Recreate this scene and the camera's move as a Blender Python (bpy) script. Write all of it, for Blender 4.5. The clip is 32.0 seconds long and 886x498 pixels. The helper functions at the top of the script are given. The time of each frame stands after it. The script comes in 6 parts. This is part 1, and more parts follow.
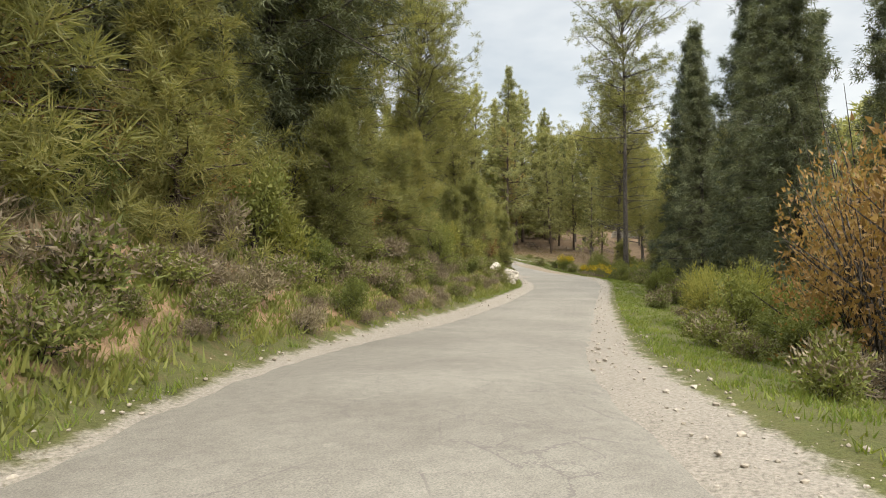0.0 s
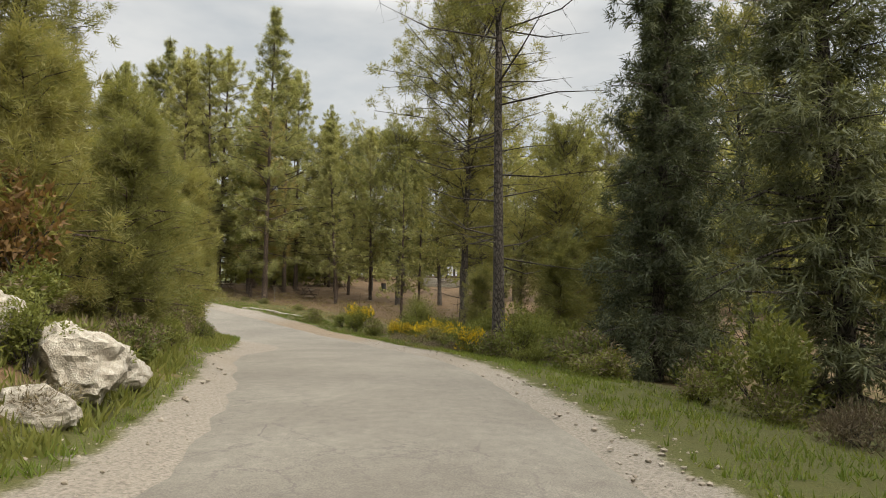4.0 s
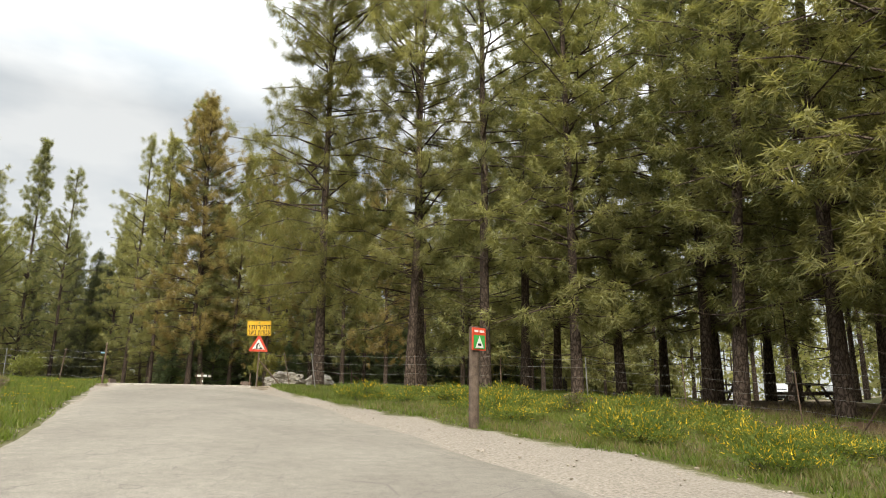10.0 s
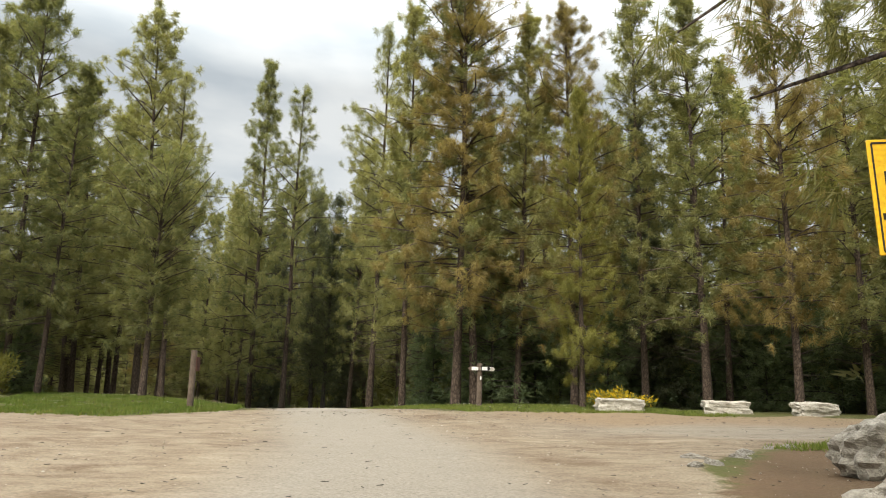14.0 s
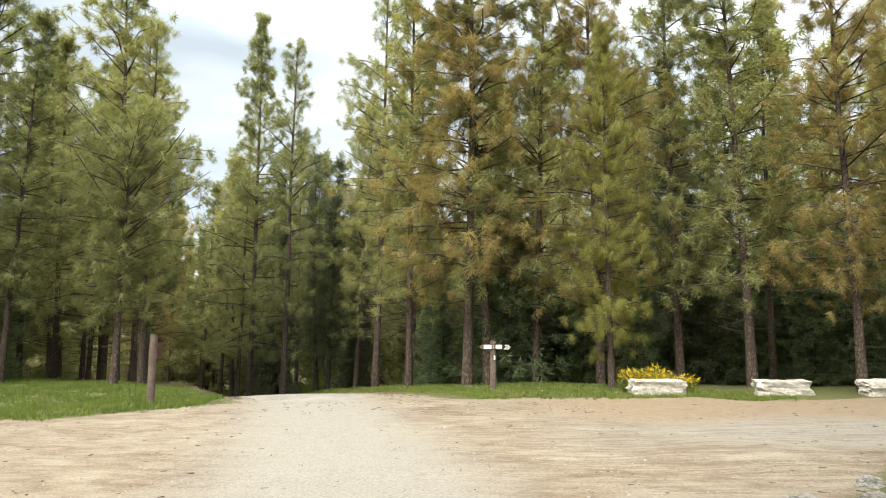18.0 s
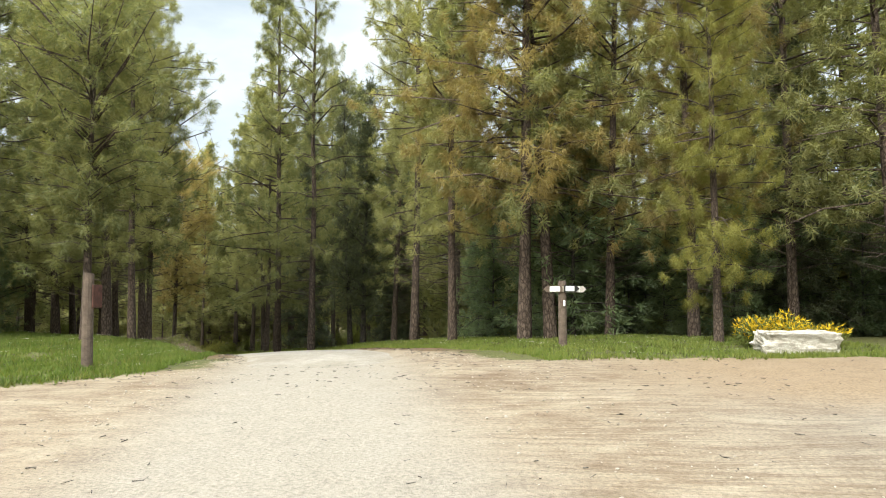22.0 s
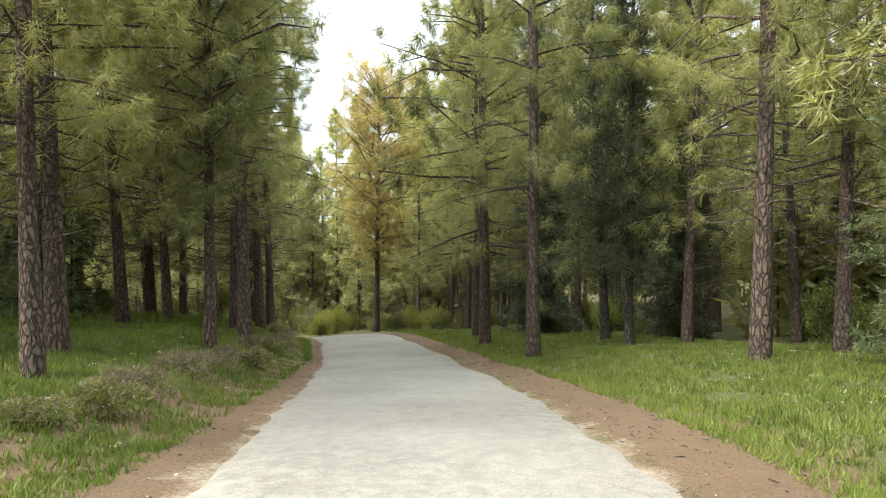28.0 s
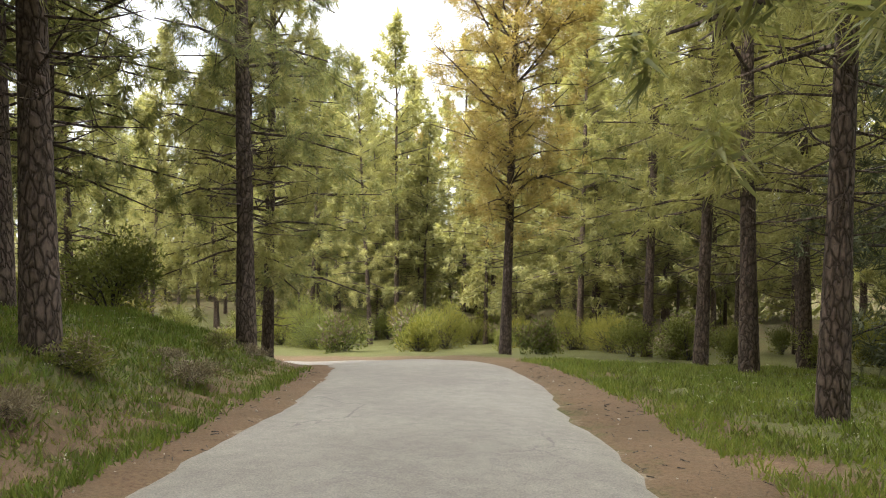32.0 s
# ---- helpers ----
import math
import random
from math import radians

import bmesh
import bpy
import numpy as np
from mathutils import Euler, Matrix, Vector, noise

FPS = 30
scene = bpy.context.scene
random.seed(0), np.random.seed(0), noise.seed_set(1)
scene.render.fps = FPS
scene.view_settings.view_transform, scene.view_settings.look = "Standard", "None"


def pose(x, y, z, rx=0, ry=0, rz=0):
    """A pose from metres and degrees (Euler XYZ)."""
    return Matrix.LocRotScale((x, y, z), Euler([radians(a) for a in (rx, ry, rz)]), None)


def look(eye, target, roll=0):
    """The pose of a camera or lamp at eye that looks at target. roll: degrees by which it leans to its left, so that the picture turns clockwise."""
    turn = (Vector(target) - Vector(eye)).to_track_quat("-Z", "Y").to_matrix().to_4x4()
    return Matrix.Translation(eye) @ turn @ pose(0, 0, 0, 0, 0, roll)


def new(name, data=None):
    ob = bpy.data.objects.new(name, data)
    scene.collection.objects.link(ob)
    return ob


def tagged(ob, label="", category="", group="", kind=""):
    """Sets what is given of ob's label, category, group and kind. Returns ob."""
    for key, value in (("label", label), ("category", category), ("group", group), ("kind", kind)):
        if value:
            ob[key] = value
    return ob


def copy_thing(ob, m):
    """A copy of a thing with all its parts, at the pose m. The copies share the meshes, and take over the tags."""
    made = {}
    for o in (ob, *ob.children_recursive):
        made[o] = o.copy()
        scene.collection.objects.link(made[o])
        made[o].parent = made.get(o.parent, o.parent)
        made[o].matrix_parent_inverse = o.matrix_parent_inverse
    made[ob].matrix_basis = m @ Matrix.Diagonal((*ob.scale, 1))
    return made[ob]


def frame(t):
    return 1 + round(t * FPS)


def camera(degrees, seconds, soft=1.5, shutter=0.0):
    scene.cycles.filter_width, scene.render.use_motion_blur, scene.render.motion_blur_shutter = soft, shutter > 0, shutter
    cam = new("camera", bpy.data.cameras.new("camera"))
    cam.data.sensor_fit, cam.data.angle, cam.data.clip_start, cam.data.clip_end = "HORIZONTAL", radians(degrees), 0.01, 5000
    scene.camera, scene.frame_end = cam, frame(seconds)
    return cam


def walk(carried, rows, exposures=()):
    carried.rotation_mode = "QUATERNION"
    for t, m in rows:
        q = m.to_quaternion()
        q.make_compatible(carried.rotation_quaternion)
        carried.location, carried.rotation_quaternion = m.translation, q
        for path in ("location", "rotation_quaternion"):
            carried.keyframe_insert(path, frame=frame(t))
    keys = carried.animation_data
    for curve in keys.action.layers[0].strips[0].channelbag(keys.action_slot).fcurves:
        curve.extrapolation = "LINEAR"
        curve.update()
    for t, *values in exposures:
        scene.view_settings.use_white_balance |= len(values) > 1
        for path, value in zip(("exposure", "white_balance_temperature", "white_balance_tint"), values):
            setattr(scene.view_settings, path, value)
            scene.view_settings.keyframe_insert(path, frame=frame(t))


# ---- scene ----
cam = camera(66.1, 32.0, 1.0)
PATH = [
    (0, (-72.49, -81.31, 1.67), (-64.555, -75.227, 1.393), -0.6),
    (0.5, (-68.89, -78.32, 1.49), (-60.626, -72.695, 1.207), -1.2),
    (1, (-64.78, -75.60, 1.21), (-56.029, -70.789, 1.757), -0.5),
    (1.5, (-60.85, -73.46, 0.75), (-51.676, -69.521, 1.232), 1.0),
    (2, (-56.63, -71.56, 0.35), (-47.329, -67.887, 0.596), 1.1),
    (2.5, (-52.45, -69.65, 0.01), (-43.065, -66.197, 0.218), 0.5),
    (4.5, (-35.01, -61.89, -0.57), (-25.636, -58.481, 0.106), 0.5),
    (5, (-30.64, -59.87, -0.66), (-21.298, -56.395, 0.120), 0.5),
    (5.5, (-26.34, -57.48, -0.73), (-17.230, -53.437, 0.128), 0.4),
    (6, (-22.21, -54.66, -0.83), (-13.321, -50.131, -0.095), 0.3),
    (6.5, (-18.12, -51.76, -1.16), (-9.567, -46.602, -0.668), -0.3),
    (7, (-14.14, -48.73, -1.38), (-6.168, -42.691, -1.128), -1.7),
    (7.5, (-10.62, -45.70, -1.55), (-3.282, -38.928, -0.943), -3.6),
    (8, (-7.69, -42.00, -1.47), (-0.998, -34.675, -0.187), -3.2),
    (8.5, (-5.36, -38.35, -1.27), (0.663, -30.587, 0.609), -1.2),
    (9, (-3.45, -34.45, -0.85), (1.896, -26.235, 1.125), 0.1),
    (9.5, (-1.75, -30.39, -0.49), (2.617, -21.595, 1.370), 0.4),
    (10, (-0.45, -26.48, -0.21), (3.005, -17.361, 2.013), 0.7),
    (10.5, (0.27, -22.52, 0.16), (2.625, -13.023, 2.204), 0.9),
    (11, (0.62, -18.60, 0.52), (2.095, -8.882, 2.353), 0.1),
    (11.5, (0.62, -14.63, 0.72), (1.532, -4.891, 2.814), 1.6),
    (12, (0.39, -10.80, 1.14), (0.161, -0.989, 3.080), 2.1),
    (12.5, (0.11, -7.63, 1.36), (-0.191, 2.206, 3.152), 1.6),
    (13, (-0.00, -5.00, 1.55), (-0.006, 4.861, 3.197), 1.0),
    (13.5, (-0.10, -3.31, 1.66), (-0.282, 6.547, 3.359), 1.0),
    (14, (-0.21, -2.51, 1.69), (-0.324, 7.351, 3.363), 1.5),
    (14.5, (-0.12, -2.15, 1.60), (-0.291, 7.715, 3.217), 0.6),
    (16.5, (-0.20, -0.38, 2.07), (-0.192, 9.574, 3.038), -0.0),
    (17, (-0.17, 0.12, 2.15), (-0.136, 10.099, 2.831), -0.1),
    (17.5, (-0.06, 0.68, 2.13), (-0.23, 10.65, 2.55), 0.1),
    (18, (0.09, 1.27, 2.11), (-0.236, 11.190, 3.306), 0.4),
    (18.5, (0.14, 1.90, 2.08), (-0.333, 11.774, 3.594), -0.5),
    (19, (0.29, 2.39, 2.05), (-0.039, 12.278, 3.525), 0.4),
    (19.5, (0.51, 3.16, 2.01), (-0.100, 13.041, 3.407), -0.3),
    (20, (0.16, 4.01, 1.96), (-0.192, 13.936, 3.145), -0.8),
    (20.5, (-0.00, 4.61, 1.83), (-0.723, 14.481, 3.285), -0.7),
    (21, (-0.08, 5.60, 1.74), (-0.767, 15.523, 2.757), -0.5),
    (21.5, (-0.12, 6.50, 1.73), (-0.940, 16.440, 2.389), -0.4),
    (22, (-0.26, 7.44, 1.75), (-1.250, 17.376, 2.238), -0.2),
    (22.5, (-0.36, 8.40, 1.77), (-1.453, 18.331, 2.108), -0.1),
    (23, (-0.52, 9.51, 1.76), (-1.986, 19.392, 2.174), -0.5),
    (23.5, (-0.68, 10.59, 1.78), (-2.509, 20.412, 2.119), -0.5),
    (24, (-0.93, 11.73, 1.75), (-2.858, 21.539, 1.765), 0.1),
    (24.5, (-1.24, 12.93, 1.77), (-3.740, 22.608, 1.509), -1.0),
    (25, (-1.64, 14.27, 1.72), (-4.368, 23.885, 1.517), 1.1),
    (25.5, (-2.02, 15.65, 1.79), (-5.608, 24.982, 1.962), 0.4),
    (27.5, (-3.93, 23.22, 1.75), (-7.976, 32.365, 1.599), -0.4),
    (28, (-4.78, 25.56, 1.52), (-9.224, 34.521, 1.351), -0.8),
    (28.5, (-5.80, 27.98, 1.27), (-10.357, 36.873, 0.965), 0.1),
    (29, (-6.95, 30.33, 0.96), (-11.886, 39.013, 0.435), -0.1),
    (29.5, (-8.22, 32.74, 0.72), (-13.429, 41.271, 0.483), 0.3),
    (30, (-9.71, 35.18, 0.39), (-15.410, 43.395, 0.278), 0.6),
    (30.5, (-11.26, 37.72, 0.05), (-17.425, 45.597, -0.124), 0.2),
    (31, (-12.90, 40.21, -0.30), (-19.195, 47.979, -0.402), 0.1),
    (31.5, (-14.63, 42.82, -0.66), (-20.847, 50.652, -0.719), 0.3),
    (32, (-16.29, 45.57, -1.08), (-22.595, 53.323, -1.134), 0.5),
]
walk(cam, [(t, look(eye, target, roll)) for t, eye, target, roll in PATH],
     [(0, 1.4, 6700, 8), (2.5, 1.1, 6900, 9), (6, 1.15, 7000, 9), (8.5, 1.6, 6900, 8), (10, 1.2, 6800, 8), (12, 0.95, 6900, 9), (13, 1.1, 6800, 7), (14.5, 1.2, 6700, 7), (17, 1.65, 6400, 5), (20, 1.65, 6500, 6), (25, 1.85, 6100, 0), (28, 2.28, 6200, 5), (29, 2.8, 6300, 6), (30, 2.95, 6700, 12), (32, 2.54, 6600, 11)])

# ---------------------------------------------------------------- world and light
world = bpy.data.worlds.new("overcast_sky")
scene.world = world
world.use_nodes = True
wn, wl = world.node_tree.nodes, world.node_tree.links
wn.clear()
SUN_EL, SUN_AZ = radians(42), radians(205)
sky = wn.new("ShaderNodeTexSky")
sky.sky_type, sky.sun_disc = "NISHITA", False
sky.sun_elevation, sky.sun_rotation = SUN_EL, SUN_AZ
sky_bg = wn.new("ShaderNodeBackground")
sky_bg.inputs["Strength"].default_value = 0.08
wl.new(sky.outputs["Color"], sky_bg.inputs["Color"])
tc = wn.new("ShaderNodeTexCoord")
wmap = wn.new("ShaderNodeMapping")
wmap.inputs["Scale"].default_value = (1.2, 1.2, 3.2)
wl.new(tc.outputs["Generated"], wmap.inputs["Vector"])
cloud = wn.new("ShaderNodeTexNoise")
cloud.inputs["Scale"].default_value, cloud.inputs["Detail"].default_value = 2.6, 5
wl.new(wmap.outputs["Vector"], cloud.inputs["Vector"])
cramp = wn.new("ShaderNodeValToRGB")
cramp.color_ramp.elements[0].position, cramp.color_ramp.elements[1].position = 0.36, 0.60
cramp.color_ramp.elements[0].color = (0.50, 0.54, 0.58, 1)
cramp.color_ramp.elements[1].color = (0.76, 0.77, 0.78, 1)
wl.new(cloud.outputs["Fac"], cramp.inputs["Fac"])
cloud_bg = wn.new("ShaderNodeBackground")
# an overcast sky is brighter overhead than at the horizon
sep = wn.new("ShaderNodeSeparateXYZ")
wl.new(tc.outputs["Generated"], sep.inputs[0])
rise_ = wn.new("ShaderNodeMapRange")
rise_.inputs["From Min"].default_value, rise_.inputs["From Max"].default_value = 0.38, 1.0
rise_.inputs["To Min"].default_value, rise_.inputs["To Max"].default_value = 0.50, 4.0
wl.new(sep.outputs["Z"], rise_.inputs["Value"])
wl.new(rise_.outputs[0], cloud_bg.inputs["Strength"])
wl.new(cramp.outputs["Color"], cloud_bg.inputs["Color"])
wmix = wn.new("ShaderNodeMixShader")
wmix.inputs["Fac"].default_value = 0.88
wl.new(sky_bg.outputs[0], wmix.inputs[1])
wl.new(cloud_bg.outputs[0], wmix.inputs[2])
wout = wn.new("ShaderNodeOutputWorld")
wl.new(wmix.outputs[0], wout.inputs["Surface"])
sun_data = bpy.data.lights.new("sun", "SUN")
sun_data.energy, sun_data.angle, sun_data.color = 2.4, radians(30), (1.0, 0.93, 0.82)
sun = new("sun", sun_data)
sun.matrix_world = look((0, 0, 60), (-math.sin(SUN_AZ), -math.cos(SUN_AZ), 60 - math.tan(SUN_EL)))


# ---------------------------------------------------------------- materials
def material(name, rough=0.9, spec=0.3):
    m = bpy.data.materials.new(name)
    m.use_nodes = True
    n = m.node_tree.nodes
    b = n["Principled BSDF"]
    b.inputs["Roughness"].default_value = rough
    b.inputs["Specular IOR Level"].default_value = spec
    return m, n, m.node_tree.links, b


def noise_node(n, l, scale, detail=4, vec=None, rough=0.6):
    t = n.new("ShaderNodeTexNoise")
    t.inputs["Scale"].default_value, t.inputs["Detail"].default_value, t.inputs["Roughness"].default_value = scale, detail, rough
    if vec is None:
        vec = n.new("ShaderNodeTexCoord").outputs["Object"]
    l.new(vec, t.inputs["Vector"])
    return t.outputs["Fac"]


def ramp(n, l, fac, *stops):
    r = n.new("ShaderNodeValToRGB")
    e = r.color_ramp.elements
    while len(e) < len(stops):
        e.new(0.5)
    for k, (p, c) in zip(e, stops):
        k.position, k.color = p, (*c, 1)
    l.new(fac, r.inputs["Fac"])
    return r.outputs["Color"]


def mixc(n, l, fac, a, b, mode="MIX"):
    m = n.new("ShaderNodeMix")
    m.data_type, m.blend_type = "RGBA", mode
    for v, s in ((fac, m.inputs[0]), (a, m.inputs[6]), (b, m.inputs[7])):
        if isinstance(v, (int, float)):
            s.default_value = v
        elif isinstance(v, tuple):
            s.default_value = (*v, 1)
        else:
            l.new(v, s)
    return m.outputs[2]


def maths(n, l, op, a, b=0.0, clamp=False):
    m = n.new("ShaderNodeMath")
    m.operation, m.use_clamp = op, clamp
    for v, s in ((a, m.inputs[0]), (b, m.inputs[1])):
        if isinstance(v, (int, float)):
            s.default_value = v
        else:
            l.new(v, s)
    return m.outputs[0]


def bump(n, l, b, height, strength, dist):
    k = n.new("ShaderNodeBump")
    k.inputs["Strength"].default_value, k.inputs["Distance"].default_value = strength, dist
    l.new(height, k.inputs["Height"])
    l.new(k.outputs["Normal"], b.inputs["Normal"])


def simple(name, c1, c2, scale=6.0, rough=0.85, bumps=0.0, spec=0.3, metal=0.0, fine=None):
    """A mottled material of two colours, with fine grain and relief."""
    m, n, l, b = material(name, rough, spec)
    b.inputs["Metallic"].default_value = metal
    big = noise_node(n, l, scale, 5)
    col = ramp(n, l, big, (0.34, c1), (0.66, c2))
    grain = noise_node(n, l, fine or scale * 9, 3)
    g = ramp(n, l, grain, (0.25, (0.72, 0.72, 0.72)), (0.75, (1.2, 1.2, 1.2)))
    l.new(mixc(n, l, 1.0, col, g, "MULTIPLY"), b.inputs["Base Color"])
    if bumps:
        bump(n, l, b, maths(n, l, "ADD", big, grain), bumps, 0.03)
    return m


def leaf_material(name, c1, c2, c3, trans=0.35, rough=0.6):
    """Needles or leaves: tint by tree, by blade and by place, with light passing through."""
    m, n, l, b = material(name, rough, 0.2)
    oi = n.new("ShaderNodeObjectInfo").outputs["Random"]
    isl = n.new("ShaderNodeNewGeometry").outputs["Random Per Island"]
    big = noise_node(n, l, 0.55, 3)
    tuft_n = noise_node(n, l, 1.7, 2)
    f = maths(n, l, "ADD", maths(n, l, "MULTIPLY", big, 0.38), maths(n, l, "MULTIPLY", isl, 0.30))
    f = maths(n, l, "ADD", f, maths(n, l, "MULTIPLY", maths(n, l, "SUBTRACT", tuft_n, 0.08), 0.55))
    f = maths(n, l, "ADD", f, maths(n, l, "MULTIPLY", maths(n, l, "SUBTRACT", oi, 0.5), 0.30))
    col = ramp(n, l, f, (0.30, c1), (0.56, c2), (0.86, c3))
    l.new(col, b.inputs["Base Color"])
    t = n.new("ShaderNodeBsdfTranslucent")
    l.new(mixc(n, l, 1.0, col, (1.25, 1.2, 0.7), "MULTIPLY"), t.inputs["Color"])
    mx = n.new("ShaderNodeMixShader")
    mx.inputs["Fac"].default_value = trans
    l.new(b.outputs[0], mx.inputs[1])
    l.new(t.outputs[0], mx.inputs[2])
    l.new(mx.outputs[0], n["Material Output"].inputs["Surface"])
    return m


M_NEEDLE = leaf_material("needles_green", (0.110, 0.122, 0.056), (0.202, 0.206, 0.088), (0.310, 0.295, 0.130), 0.5)
M_NEEDLE_Y = leaf_material("needles_yellow", (0.150, 0.122, 0.052), (0.248, 0.196, 0.074), (0.335, 0.266, 0.108), 0.48)
M_NEEDLE_D = leaf_material("needles_dark", (0.044, 0.054, 0.033), (0.078, 0.090, 0.052), (0.128, 0.136, 0.076), 0.42)
M_ALEPPO = leaf_material("needles_aleppo", (0.086, 0.093, 0.034), (0.152, 0.152, 0.054), (0.225, 0.210, 0.078), 0.5)
M_SHADE = leaf_material("shade_leaves", (0.060, 0.085, 0.045), (0.105, 0.140, 0.072), (0.160, 0.190, 0.100), 0.5)
M_LEAF = leaf_material("shrub_leaves", (0.062, 0.076, 0.020), (0.109, 0.123, 0.033), (0.168, 0.172, 0.050), 0.42)
M_LEAF_B = leaf_material("shrub_leaves_brown", (0.090, 0.052, 0.022), (0.165, 0.098, 0.037), (0.225, 0.150, 0.054), 0.4)
M_DRY = leaf_material("dry_twigs", (0.086, 0.066, 0.045), (0.136, 0.109, 0.072), (0.176, 0.148, 0.090), 0.2)
M_LIGHT = leaf_material("young_pine_needles", (0.102, 0.111, 0.027), (0.170, 0.170, 0.044), (0.238, 0.221, 0.065), 0.48)
M_FLOWER = leaf_material("yellow_flowers", (0.330, 0.220, 0.010), (0.470, 0.330, 0.016), (0.560, 0.420, 0.030), 0.3)
M_GRASS = leaf_material("grass_blades", (0.056, 0.086, 0.016), (0.100, 0.139, 0.027), (0.170, 0.190, 0.048), 0.45)
M_PETAL = leaf_material("white_petals", (0.30, 0.30, 0.24), (0.38, 0.38, 0.30), (0.46, 0.45, 0.36), 0.3)
M_GRASS_DRY = leaf_material("dry_grass_blades", (0.117, 0.094, 0.048), (0.179, 0.148, 0.078), (0.234, 0.199, 0.109), 0.3)


def bark_material(name, c1, c2, c3):
    m, n, l, b = material(name, 0.95, 0.15)
    tc_ = n.new("ShaderNodeTexCoord")
    mp = n.new("ShaderNodeMapping")
    mp.inputs["Scale"].default_value = (1, 1, 0.42)
    l.new(tc_.outputs["Object"], mp.inputs["Vector"])
    v = n.new("ShaderNodeTexVoronoi")
    v.feature = "DISTANCE_TO_EDGE"
    v.inputs["Scale"].default_value = 11
    wob = noise_node(n, l, 5, 3, mp.outputs["Vector"])
    add = n.new("ShaderNodeVectorMath")
    add.operation = "ADD"
    l.new(mp.outputs["Vector"], add.inputs[0])
    l.new(maths(n, l, "MULTIPLY", wob, 0.22), add.inputs[1])
    l.new(add.outputs[0], v.inputs["Vector"])
    plate = ramp(n, l, v.outputs["Distance"], (0.02, c1), (0.12, c2), (0.35, c3))
    fine = noise_node(n, l, 30, 4, mp.outputs["Vector"])
    g = ramp(n, l, fine, (0.3, (0.7, 0.7, 0.7)), (0.7, (1.25, 1.25, 1.25)))
    l.new(mixc(n, l, 1.0, plate, g, "MULTIPLY"), b.inputs["Base Color"])
    bump(n, l, b, maths(n, l, "ADD", maths(n, l, "MINIMUM", v.outputs["Distance"], 0.2), maths(n, l, "MULTIPLY", fine, 0.05)), 1.0, 0.12)
    return m


M_BARK = bark_material("pine_bark", (0.036, 0.027, 0.021), (0.076, 0.056, 0.044), (0.110, 0.083, 0.067))
M_BARK_D = bark_material("grey_bark", (0.024, 0.021, 0.018), (0.062, 0.053, 0.046), (0.100, 0.088, 0.076))

# ---------------------------------------------------------------- the road's line and the lie of the land
EYE = 1.55
line = [np.array(eye) - (0, 0, EYE) for _, eye, _, _ in PATH]
step0 = line[1] - line[0]
step0 /= np.hypot(step0[0], step0[1])
line = [line[0] - step0 * k for k in (40, 20, 8)] + line
turn_, last = radians(-39), line[-1]
for far, dturn, fall in ((6, 0, -.075), (6, 0, -.08), (5, -4, -.09), (6, -10, -.16), (6, -14, -.18), (6, -16, -.15), (8, -10, -.08), (10, 0, -.03), (20, 0, 0)):
    turn_ += radians(dturn)
    last = last + np.array((math.sin(turn_) * far, math.cos(turn_) * far, fall * far))
    line.append(last)
line = np.array(line)
along = np.r_[0, np.cumsum(np.hypot(*np.diff(line[:, :2], axis=0).T))]
CS = np.arange(0, along[-1], 0.5)
CL = np.stack([np.interp(CS, along, line[:, k]) for k in range(3)], 1)


def smooth(a, w):
    k = np.hanning(2 * w + 1)
    return np.convolve(np.pad(a, w, mode="reflect", reflect_type="odd"), k / k.sum(), "valid")


for k in range(3):
    CL[:, k] = smooth(CL[:, k], 6)
CL[:, 2] = smooth(CL[:, 2], 15) - np.interp(CS, (170, 176, 186, 194), (0, 0.12, 0.12, 0))
CT = np.gradient(CL[:, :2], axis=0)
CT /= np.linalg.norm(CT, axis=1)[:, None]

# stations along the road: s, left edge, right edge, left and right limit of the gravel
ROAD = np.array((
    (0, -3.0, 1.9, -3.1, 2.6), (48, -3.0, 1.8, -3.1, 3.0), (60, -2.9, 1.95, -3.6, 3.0), (73, -2.1, 1.9, -3.1, 2.7), (84, -2.0, 2.0, -2.8, 2.7),
    (96, -3.2, 2.4, -3.6, 3.2), (104, -2.7, 2.5, -2.9, 3.8), (109, -2.5, 2.6, -2.7, 4.2), (116, -3.4, 2.6, -3.8, 4.3), (125, -3.3, 3.0, -3.7, 5.6), (134, -3.3, 3.4, -3.7, 6.6),
    (142, -3.2, 3.2, -3.3, 5.6), (150, -2.9, 2.7, -3.0, 3.7), (158, -2.3, 2.2, -2.6, 2.7), (163, -2.4, 1.4, -2.8, 2.9), (165, -2.5, 0.9, -16, 14), (172, -2.5, 0.95, -3.6, 3.4), (178, -2.5, 1.0, -3.4, 3.2),
    (184, -2.4, 0.9, -3.0, 2.8), (192, -2.4, 1.6, -2.6, 1.8), (210, -2.5, 1.6, -2.4, 1.5), (222, -2.2, 1.7, -2.1, 1.6), (300, -2.2, 1.7, -2.1, 1.6)))
